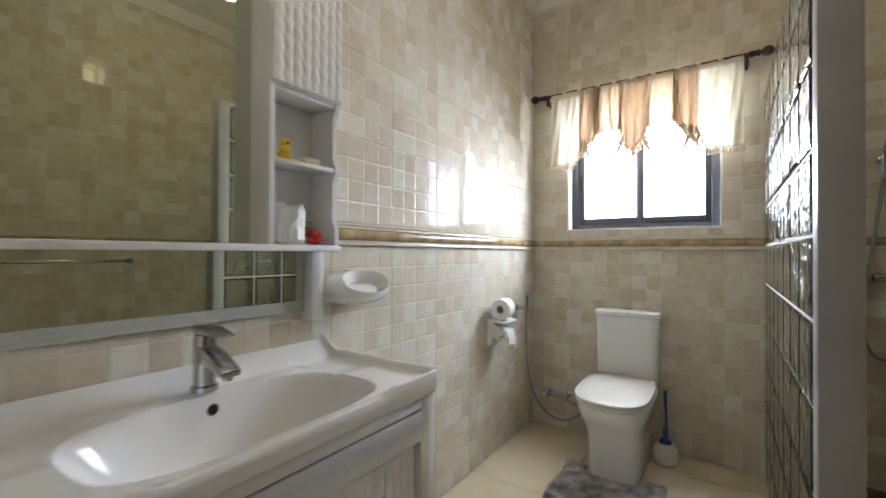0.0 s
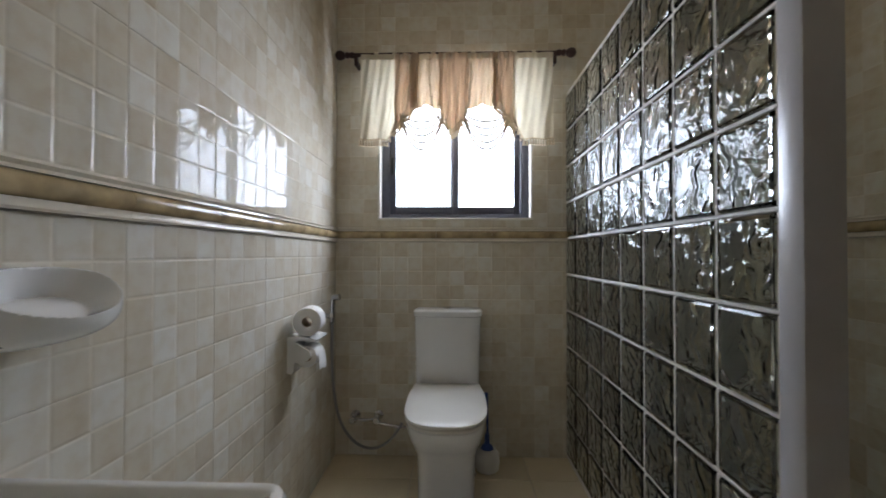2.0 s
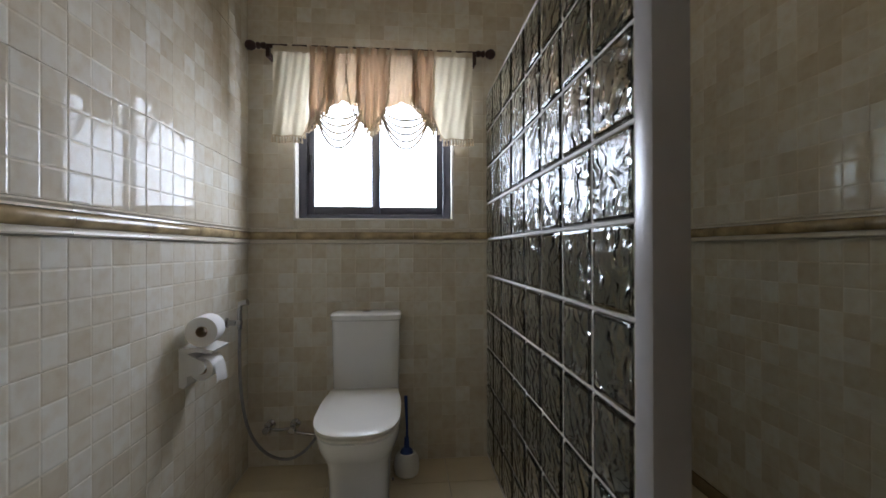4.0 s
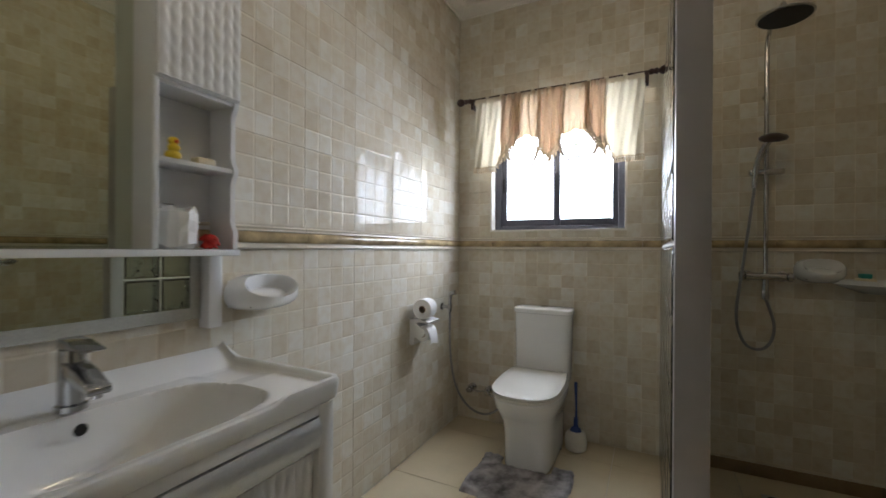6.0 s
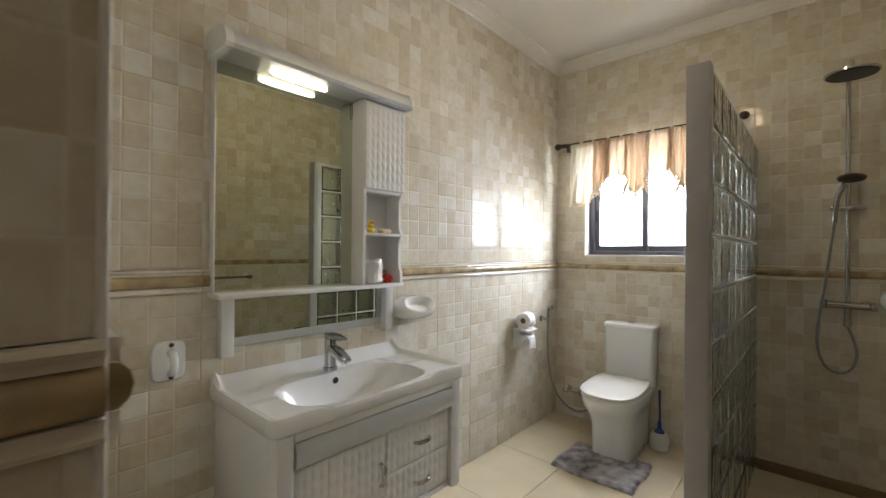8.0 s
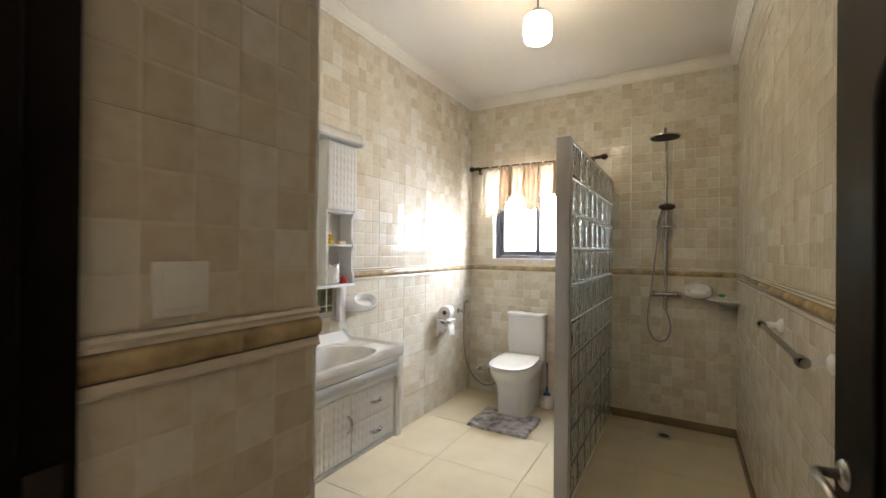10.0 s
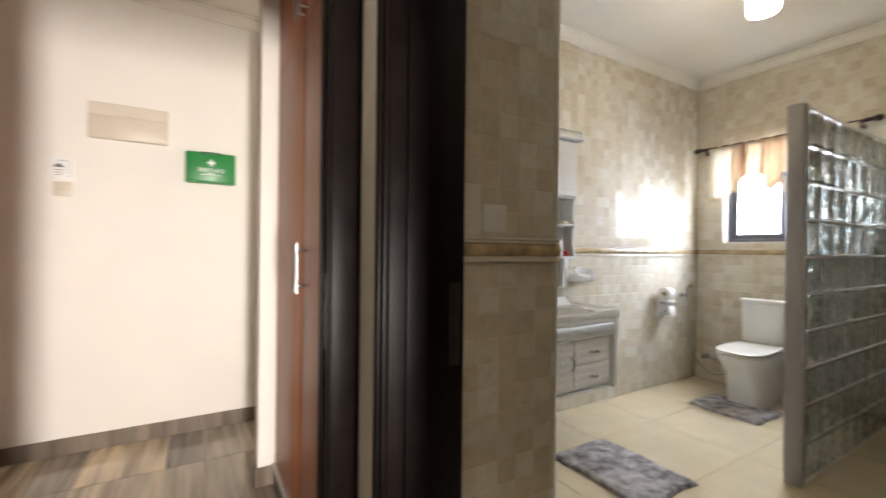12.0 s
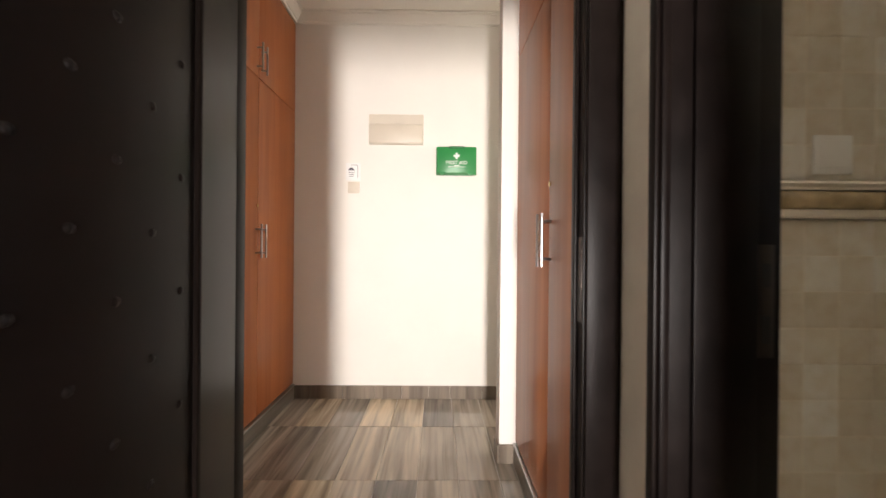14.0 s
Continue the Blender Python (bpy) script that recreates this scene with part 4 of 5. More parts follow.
def bidet_spray():
    t = thing("bidet_spray", (XW, 2.37, 0.82), "chrome bidet spray with grey hose on the wall", "bidet spray")
    part("wall_rose", lathe([(0.024, 0), (0.024, 0.006), (0.014, 0.012), (0.012, 0.045), (0.016, 0.05), (0.016, 0.07)], (0, 0, 0), 16, "X"), CHROME, t)
    part("spray_grip", tube([(0.062, 0, -0.03), (0.062, 0, 0.05), (0.066, 0, 0.085)], 0.011, 12), CHROME, t)
    part("spray_head", tube([(0.06, 0, 0.088), (0.10, -0.004, 0.098)], lambda s: 0.012 + 0.004 * s, 12), CHROME, t)
    hose = [(0.062, 0, -0.03), (0.06, 0.0, -0.15), (0.062, 0.01, -0.34), (0.085, 0.04, -0.54), (0.15, 0.10, -0.68), (0.24, 0.16, -0.74), (0.32, 0.19, -0.71), (0.375, 0.215, -0.64), (0.385, 0.226, -0.62)]
    part("hose", tube(hose, 0.0075, 10, smooth_steps=3), HOSE, t, "ribbed grey hose")
    v = thing("angle_valve", (-0.573, YN, 0.225), "chrome angle valves joined by a short pipe", "valve")
    for x in (0.0, 0.13):
        part("wall_rose", lathe([(0.026, 0), (0.026, -0.006), (0.012, -0.012), (0.012, -0.05)], (x, 0, 0), 16, "Y"), CHROME, v)
        part("valve_body", lathe([(0.014, -0.024), (0.017, -0.02), (0.017, 0.02), (0.014, 0.024)], (x, -0.055, 0), 14), CHROME, v)
        part("knob", lathe([(0.008, -0.07), (0.017, -0.075), (0.019, -0.09), (0.014, -0.095)], (x, 0, 0), 14, "Y"), CHROME, v)
    part("pipe", tube([(0.0, -0.055, 0.0), (0.06, -0.06, -0.012), (0.13, -0.055, 0.0)], 0.008, 10, smooth_steps=2), CHROME, v)
    part("pipe", tube([(0.13, -0.055, -0.02), (0.17, -0.06, -0.03), (0.24, -0.05, -0.045), (0.29, -0.045, -0.05)], 0.008, 10, smooth_steps=2), CHROME, v)


bidet_spray()


def toilet():
    cx = -0.053
    t = thing("toilet", (cx, 2.3, 0), "white close-coupled ceramic toilet with closed lid", "toilet")
    yb = YN - 2.3 - 0.004
    # pan: foot rising to the rim
    rings = []
    for z, hw, yf, pw in ((0.0, 0.128, -0.20, 5), (0.02, 0.131, -0.204, 5), (0.18, 0.134, -0.215, 4.5), (0.26, 0.142, -0.24, 4), (0.31, 0.160, -0.285, 3.4), (0.35, 0.176, -0.325, 3.0), (0.385, 0.182, -0.342, 2.9), (0.408, 0.183, -0.344, 2.9), (0.414, 0.178, -0.338, 2.9)):
        cy, b = (yf + yb) / 2, (yb - yf) / 2
        rings.append([(x, y, z) for x, y in rounded(0, cy, hw, b, pw, 44)])
    part("pan", loft(rings), CERAMIC, t)

    def plate(z0, z1, grow, name, dome=0.0, rise=0.0):
        rings = []
        for z, s in ((z0, -0.006), (z0 + 0.003, 0), (z1 - 0.004, 0), (z1, -0.006), (z1 + dome * 0.6, -0.05), (z1 + dome, -0.12)):
            pts = []
            for i in range(56):
                a = 2 * math.pi * i / 56
                c, q = math.cos(a), math.sin(a)
                w = 0.181 + grow + s
                if q < 0:
                    x, y = w * math.copysign(abs(c) ** 0.74, c), -0.12 + (0.228 + grow + s) * -abs(q) ** 0.86
                else:
                    x, y = w * math.copysign(abs(c) ** 0.10, c) * (1 - 0.05 * math.sin(math.pi * min(1, abs(q) ** 2 * 1.1))), -0.12 + (0.265 + s) * abs(q) ** 0.5
                pts.append((x, y, z + rise * max(0, (y + 0.34) / 0.48) ** 1.5))
            rings.append(pts)
        return part(name, loft(rings), SEATPL, t, "ivory plastic " + name)
    plate(0.416, 0.430, 0.0, "seat")
    plate(0.434, 0.450, 0.003, "lid", 0.005, 0.02)
    # cistern
    rings = []
    for z, a, b, c in ((0.395, 0.165, 0.075, 5), (0.42, 0.168, 0.078, 5), (0.79, 0.176, 0.082, 5), (0.80, 0.176, 0.082, 5)):
        rings.append([(x, y, z) for x, y in rounded(0, yb - 0.084, a, b, c, 36)])
    part("cistern", loft(rings), CERAMIC, t)
    rings = []
    for z, g in ((0.8015, 0.0), (0.805, 0.005), (0.828, 0.005), (0.836, -0.002), (0.839, -0.02)):
        rings.append([(x, y, z) for x, y in rounded(0, yb - 0.087, 0.178 + g, 0.084 + g, 5, 36)])
    part("cistern_lid", loft(rings), CERAMIC, t)
    part("flush_button", lathe([(0.024, 0.838), (0.024, 0.844), (0.02, 0.846), (0.001, 0.8465)], (0, yb - 0.085, 0), 20), CHROME, t, "chrome flush button")
    part("floor_bolt", lathe([(0.008, 0), (0.008, 0.008), (0.002, 0.011)], (0.135, 0.1, 0.03), 10, "X"), CHROME, t)


toilet()


def toilet_brush():
    t = thing("toilet_brush", (0.155, 2.50, 0), "blue toilet brush standing in a white plastic pot", "toilet brush")
    part("pot", lathe([(0.05, 0), (0.062, 0.01), (0.066, 0.05), (0.06, 0.09), (0.045, 0.112), (0.036, 0.114), (0.036, 0.105)], n=14), PLASTIC, t, "white pot")
    part("handle", tube([(0, 0, 0.1), (0.002, 0.003, 0.24), (-0.004, 0.012, 0.40)], lambda s: 0.010 - 0.004 * math.sin(math.pi * min(1, s * 1.2)), 10), BLUE, t)
    part("collar", lathe([(0.035, 0.108), (0.03, 0.125), (0.014, 0.14), (0.012, 0.19)], n=14), BLUE, t)


toilet_brush()


def mat_rug(at, w, d, label, notch=None, seed=1):
    t = thing("bath_mat", at, label, "bath mat", "grey bath mats")
    rnd = random.Random(seed)
    bm = bmesh.new()
    nx, ny = int(w / 0.012), int(d / 0.012)

    def inside(u, v):
        if notch and abs(u - 0.5) * w < notch[0] and v > 1 - notch[1] / d:
            return False
        return True
    top = {}
    for i in range(nx + 1):
        for j in range(ny + 1):
            u, v = i / nx, j / ny
            e = min(u * w, (1 - u) * w, v * d, (1 - v) * d)
            z = 0.022 * min(1, 0.35 + e / 0.02) + rnd.uniform(-0.004, 0.004)
            x, y = (u - 0.5) * w, (v - 0.5) * d
            top[i, j] = bm.verts.new((x + rnd.uniform(-0.003, 0.003) + 0.006 * math.sin(9 * v + seed), y + rnd.uniform(-0.003, 0.003) + 0.006 * math.sin(7 * u + seed), z))
    for i in range(nx):
        for j in range(ny):
            if inside((i + 0.5) / nx, (j + 0.5) / ny):
                bm.faces.new((top[i, j], top[i + 1, j], top[i + 1, j + 1], top[i, j + 1]))
    for v in [v for v in bm.verts if not v.link_faces]:
        bm.verts.remove(v)
    edges = [e for e in bm.edges if len(e.link_faces) == 1]
    r = bmesh.ops.extrude_edge_only(bm, edges=edges)
    for v in [g for g in r["geom"] if isinstance(g, bmesh.types.BMVert)]:
        v.co.z = 0.001
    part("plush_top", bm, SHAG, t, "mottled grey pile")


mat_rug((-0.048, 1.985, 0), 0.50, 0.42, "mottled grey plush mat round the toilet foot", (0.137, 0.098), 2)
mat_rug((0.09, 0.39, 0), 0.60, 0.46, "mottled grey plush mat before the vanity", None, 5)
mat_rug((1.02, 0.62, 0), 0.60, 0.44, "mottled grey plush mat before the shower", None, 8)


def dispenser():
    t = thing("wall_hook_plate", (XW, -0.222, 0.972), "white ceramic hook plate with two screws on tiles", "hook")
    rings = [[(d, y, z) for y, z in rounded(0, 0, 0.052 * s, 0.068 * s, 5, 28)] for d, s in ((0.001, 1.0), (0.012, 1.0), (0.02, 0.94), (0.022, 0.85))]
    part("plate", loft(rings), CERAMIC, t)
    part("hook", tube([(0.02, 0.005, 0.03), (0.045, 0.005, 0.03), (0.06, 0.005, 0.0), (0.05, 0.005, -0.035), (0.02, 0.005, -0.04)], 0.013, 12, smooth_steps=2), CERAMIC, t)
    for z in (-0.055, 0.055):
        part("screw", lathe([(0.008, 0.02), (0.008, 0.024), (0.003, 0.0255)], (0, 0.005, z), 10, "X"), BLACK, t)


dispenser()


def towel_ring():
    t = thing("towel_ring", (XW, -0.50, 1.045), "chrome triangular towel ring on a white rosette", "towel ring")
    part("rosette", lathe([(0.034, 0.0005), (0.034, 0.01), (0.026, 0.018), (0.014, 0.024), (0.012, 0.05)], (0, 0, 0), 18, "X"), CERAMIC, t, "white rosette")
    part("ring", tube([(0.05, 0.0, -0.005), (0.056, 0.04, -0.07), (0.06, 0.08, -0.128), (0.06, 0.06, -0.136), (0.06, -0.06, -0.136), (0.06, -0.075, -0.128), (0.056, -0.04, -0.07), (0.05, 0.0, -0.005)], 0.006, 10, smooth_steps=1), CHROME, t)
    for y in (-0.078, 0.082):
        part("ring_end", lathe([(0.003, -0.012), (0.011, -0.008), (0.011, 0.008), (0.003, 0.012)], (0.06, y, -0.132), 12, "Y"), CHROME, t)


towel_ring()


def shower():
    t = thing("shower_set", (1.09, YN, 0), "chrome shower column with rain head, hand shower and hose", "shower")
    part("mixer_body", tube([(-0.085, -0.045, 1.07), (0.085, -0.045, 1.07)], 0.02, 14), CHROME, t)
    for x in (-0.1, 0.1):
        part("mixer_handle", lathe([(0.018, -0.014), (0.024, -0.008), (0.024, 0.008), (0.018, 0.014)], (x * 1.02, -0.045, 1.07), 16, "X"), CHROME, t)
        part("wall_rose", lathe([(0.028, 0), (0.028, -0.008), (0.014, -0.014), (0.014, -0.04)], (x * 0.75, -0.001, 1.07), 16, "Y"), CHROME, t)
    part("mixer_outlet", lathe([(0.016, 0.95), (0.018, 0.96), (0.014, 1.055)], (0, -0.045, 0), 14), CHROME, t)
    part("riser", tube([(0, -0.045, 1.085), (0, -0.045, 2.24), (0, -0.055, 2.30), (0, -0.10, 2.335), (0, -0.20, 2.345), (0, -0.33, 2.345), (0, -0.36, 2.33), (0, -0.37, 2.295)], 0.011, 12, smooth_steps=2), CHROME, t, "chrome riser pipe")
    part("rain_head", lathe([(0.02, 0.025), (0.025, 0.012), (0.09, 0.006), (0.108, 0.0), (0.108, -0.006), (0.10, -0.009)], (0, -0.37, 2.272), 32), CHROME, t, "round rain shower head")
    part("spray_face", lathe([(0.10, 0.0), (0.098, -0.003), (0.001, -0.003)], (0, -0.37, 2.2625), 28), BLACK, t, "dark rubber spray face")
    part("wall_bracket", tube([(0, 0, 2.02), (0, -0.045, 2.02)], 0.012, 12), CHROME, t)
    part("slider", box((-0.075, -0.07, 1.60), (0.075, -0.03, 1.63), 0.008), CHROME, t)
    part("hand_shower", tube([(-0.055, -0.075, 1.53), (-0.05, -0.08, 1.66), (-0.02, -0.10, 1.74), (0.0, -0.125, 1.765)], lambda s: 0.012 + 0.004 * s, 12, smooth_steps=1), CHROME, t)
    bm = lathe([(0.02, 0.022), (0.055, 0.01), (0.062, 0.0), (0.056, -0.01), (0.02, -0.011)], (0, 0, 0), 24)
    bmesh.ops.transform(bm, matrix=Matrix.Translation((0.01, -0.14, 1.772)) @ Matrix.Rotation(radians(24), 4, "X"), verts=bm.verts)
    part("hand_shower_head", bm, BRONZE, t, "dark hand shower head")
    hose = [(-0.055, -0.075, 1.53), (-0.075, -0.075, 1.35), (-0.11, -0.07, 1.05), (-0.135, -0.065, 0.85), (-0.10, -0.06, 0.715), (-0.045, -0.055, 0.68), (0.015, -0.05, 0.70), (0.045, -0.045, 0.80), (0.02, -0.045, 0.9), (0.0, -0.045, 0.955)]
    part("hose", tube(hose, 0.0075, 10, smooth_steps=3), HOSE, t, "flexible metal hose")
    # corner shelf with soap
    s = thing("corner_shelf", (XE, YN, 1.045), "white ceramic corner shelf holding small soaps", "shelf")
    arc = [(-0.001, -0.001)] + [(-0.20 * math.cos(a), -0.20 * math.sin(a)) for a in [math.pi / 2 * k / 14 for k in range(15)]]
    arc2 = [(x * 1.04, y * 1.04) for x, y in arc]
    bm = loft([[(x * 0.5, y * 0.5, -0.045) for x, y in arc], [(x * 0.9, y * 0.9, -0.012) for x, y in arc], [(x, y, 0.0) for x, y in arc2], [(x, y, 0.022) for x, y in arc2], [(x, y, 0.022) for x, y in arc], [(x * 0.94, y * 0.94, 0.008) for x, y in arc]])
    part("dish", bm, CERAMIC, s)
    b = thing("soap_box", (XE - 0.10, YN - 0.07, 1.053), "turquoise and yellow soap packet", "soap")
    part("packet", box((-0.035, -0.02, 0), (0.035, 0.02, 0.022), 0.005), SOAP, b, "yellow packet")
    part("wrapper", box((-0.022, -0.021, 0.022), (0.02, 0.021, 0.045), 0.006), TURQ, b)
    # drain
    d = thing("floor_drain", (1.095, 2.394, 0.0), "square metal floor drain in the shower", "drain")
    part("plate", box((-0.05, -0.05, 0.0), (0.05, 0.05, 0.004), 0.001), STEEL, d)
    part("grate", lathe([(0.034, 0.004), (0.034, 0.0065), (0.02, 0.0065)], n=20), BLACK, d)


shower()


def rail(at, length, along, label):
    """Chrome rail on round white rosettes; runs from at along its way, wall side given by the way's left."""
    t = thing("towel_rail", at, label, "towel rail", "chrome towel rails", along)
    part("bar", tube([(0, -0.07, 0), (length, -0.07, 0)], 0.011, 12), CHROME, t)
    for x in (0.03, length - 0.03):
        part("rosette", lathe([(0.03, 0), (0.03, -0.008), (0.024, -0.014), (0.013, -0.02), (0.013, -0.062)], (x, -0.001, 0), 18, "Y"), CERAMIC, t, "white rosette")
        part("collar", lathe([(0.017, -0.018), (0.019, 0.0), (0.017, 0.018)], (x, -0.07, 0), 16, "X"), CHROME, t)


rail((XE, 0.98, 1.11), 0.75, -90, "chrome rail on white rosettes along the tiled wall")


def pendant():
    t = thing("pendant_lamp", (0.50, 1.045, H), "lit pendant lamp with ribbed white glass shade", "lamp")
    part("canopy", lathe([(0.001, -0.05), (0.02, -0.048), (0.045, -0.035), (0.05, -0.004), (0.05, -0.0005)], n=24), STEEL, t, "dark steel ceiling rose")
    part("cord", tube([(0, 0, -0.045), (0, 0, -0.17)], 0.004, 8), BLACK, t)
    part("cap", lathe([(0.012, -0.165), (0.03, -0.172), (0.055, -0.195), (0.062, -0.205)], n=24, caps=True), STEEL, t, "steel cap")
    rings = []
    for z, r in ((-0.2055, 0.06), (-0.215, 0.072), (-0.25, 0.077), (-0.29, 0.077), (-0.33, 0.074), (-0.345, 0.066), (-0.345, 0.058), (-0.31, 0.064)):
        rings.append([((r + 0.0015 * math.cos(24 * a)) * math.cos(a), (r + 0.0015 * math.cos(24 * a)) * math.sin(a), z) for a in [2 * math.pi * k / 96 for k in range(96)]])
    part("shade", loft(rings), GLOW, t, "glowing ribbed white glass shade")


pendant()

# ---- doors ----


def door_frame_bath():
    f = thing("door_frame", (XS, YD1, 0), "dark stained wooden door frame with bronze strike plates", "door frame", "dark door frames")
    # jamb, casings and stop on the latch side
    part("jamb", box((0.004, 0.002, 0), (0.035, 0.243, 2.085), 0.003), DARKWOOD, f)
    part("casing", box((0.0, -0.022, 0), (0.05, -0.001, 2.12), 0.006), DARKWOOD, f)
    part("casing", box((0.014, -0.034, 0), (0.044, -0.0225, 2.11), 0.005), DARKWOOD, f)
    part("stop", box((0.0355, 0.05, 0), (0.048, 0.185, 2.07), 0.003), DARKWOOD, f)
    part("jamb", box((0.978, 0.002, 0), (1.008, 0.243, 2.085), 0.003), DARKWOOD, f)
    part("casing", box((0.985, -0.022, 0), (1.08, -0.001, 2.12), 0.006), DARKWOOD, f)
    part("head", box((0.004, 0.002, 2.0855), (1.008, 0.243, 2.118), 0.003), DARKWOOD, f)
    part("head_casing", box((0.0, -0.022, 2.1205), (1.06, -0.001, 2.20), 0.006), DARKWOOD, f)
    p = part("strike_plate", box((0.0352, 0.192, 0.90), (0.0372, 0.228, 1.14), 0.001), BRONZE, f, "dark bronze strike plate")
    # Latch holes are thin black slabs; their shade is in the colour.
    for a, b in ((0.93, 0.99), (1.05, 1.10)):
        part("painted_strike_hole", box((0.0373, 0.201, a), (0.0378, 0.219, b)), BLACK, p, smooth=False)


def door_frame_hall():
    y0, y1 = -1.345, -2.29
    f = thing("door_frame", (0.265, y0, 0), "dark stained wooden door frame with bronze strike plate", "door frame", "dark door frames")
    part("jamb", box((0.0, 0.0, 0), (0.07, 0.098, 2.085), 0.003), DARKWOOD, f)
    part("casing", box((0.0705, 0.004, 0), (0.088, 0.097, 2.12), 0.006), DARKWOOD, f)
    part("stop", box((0.0, -0.010, 0), (0.028, -0.0005, 2.07), 0.003), DARKWOOD, f)
    part("jamb", box((0.0, y1 - y0 - 0.018, 0), (0.07, y1 - y0 + 0.02, 2.085), 0.003), DARKWOOD, f)
    part("head", box((0.0, y1 - y0 + 0.02, 2.0855), (0.07, 0.098, 2.118), 0.003), DARKWOOD, f)
    part("head_casing", box((0.0705, y1 - y0 - 0.1, 2.1205), (0.088, 0.097, 2.2), 0.006), DARKWOOD, f)
    p = part("strike_plate", box((0.032, -0.0025, 0.93), (0.066, -0.0003, 1.16), 0.001), BRONZE, f, "dark bronze strike plate")
    # Black slabs on the plate again, as the shade of its holes.
    for a, b in ((0.96, 1.02), (1.07, 1.12)):
        part("painted_strike_hole", box((0.040, -0.0032, a), (0.058, -0.0027, b)), BLACK, p, smooth=False)


door_frame_bath()
door_frame_hall()


def leaf(name, at, turn, label, width=0.80):
    """A dark door leaf from its hinge along local +x; its studded face looks to local -y."""
    t = thing(name, at, label, "door", "dark studded doors", turn)
    t["kind"] = "structure"
    part("slab", box((0, -0.02, 0.008), (width, 0.02, 2.05), 0.004), DOORWOOD, t)
    # raised border with shouldered corners round the field
    m, z0, z1 = 0.17, 0.16, 1.93
    def outline(g):
        a, b = m - g, width - m + g
        lo, hi = z0 - g, z1 + g
        return [(a, lo), (b, lo), (b, hi - 0.30), (b - 0.01, hi - 0.27), (b - 0.045, hi - 0.24), (b - 0.05, hi - 0.2), (b - 0.05, hi), (a + 0.05, hi), (a + 0.05, hi - 0.2), (a + 0.045, hi - 0.24), (a + 0.01, hi - 0.27), (a, hi - 0.30)]
    for s in (-1, 1):
        rings = [[(x, s * y, z) for x, z in outline(g)] for g, y in ((0.014, 0.0205), (0.012, 0.027), (0.004, 0.029), (-0.004, 0.0265), (-0.008, 0.0205))]
        part("moulding", loft(rings, caps=False), DOORWOOD, t)
    # diamond ribs and studs
    for s in (-1, 1):
        bm, ribs = bmesh.new(), bmesh.new()
        nx, nz = 5, 16
        dx, dz = (width - 2 * m - 0.10) / nx, (z1 - z0 - 0.12) / nz
        for i in range(nx + 1):
            for j in range(nz + 1):
                if (i + j) % 2:
                    continue
                x, z = m + 0.05 + i * dx, z0 + 0.06 + j * dz
                lathe([(0.008, s * 0.0203), (0.0072, s * 0.0218), (0.0045, s * 0.0232), (0.001, s * 0.0237)], (x, 0, z), 8, "Y", bm)
                for k in (-1, 1):
                    if 0 <= i + k <= nx and j < nz:
                        tube([(x, s * 0.0201, z), (x + k * dx, s * 0.0201, z + dz)], 0.0005, 4, ribs)
        part("stud_rows", bm, DOORWOOD, t)
        if s < 0:
            part("diamond_ribs", ribs, DOORWOOD, t)
        else:
            ribs.free()
        h = part("handle_rose", lathe([(0.026, s * 0.0202), (0.026, s * 0.024), (0.022, s * 0.028), (0.012, s * 0.030)], (width - 0.055, 0, 1.02), 24, "Y"), STEEL, t, "round steel handle rose")
        part("key_rose", lathe([(0.024, s * 0.0202), (0.024, s * 0.024), (0.020, s * 0.027), (0.004, s * 0.0272)], (width - 0.055, 0, 0.93), 24, "Y"), STEEL, t, "round steel key rose")
        part("lever", tube([(width - 0.055, s * 0.026, 1.02), (width - 0.055, s * 0.062, 1.02), (width - 0.075, s * 0.07, 1.022), (width - 0.12, s * 0.07, 1.028), (width - 0.175, s * 0.066, 1.012)], lambda u: 0.009 - 0.002 * u, 10, smooth_steps=2), STEEL, h, "curved steel lever")
    part("latch_plate", box((width + 0.0003, -0.011, 0.90), (width + 0.002, 0.011, 1.12)), STEEL, t, smooth=False)
    for z in (0.25, 1.05, 1.82):
        part("hinge", lathe([(0.007, -0.05), (0.007, 0.05)], (-0.007, -0.02, z), 10), DOORWOOD, t)


leaf("door_1", (1.537, -0.985, 0), 94.0, "dark studded wooden bathroom door standing open", 0.80)
leaf("door_2", (0.452, -2.225, 0), 1.0, "dark studded wooden hall door standing open", 0.83)

# ---- hall ----


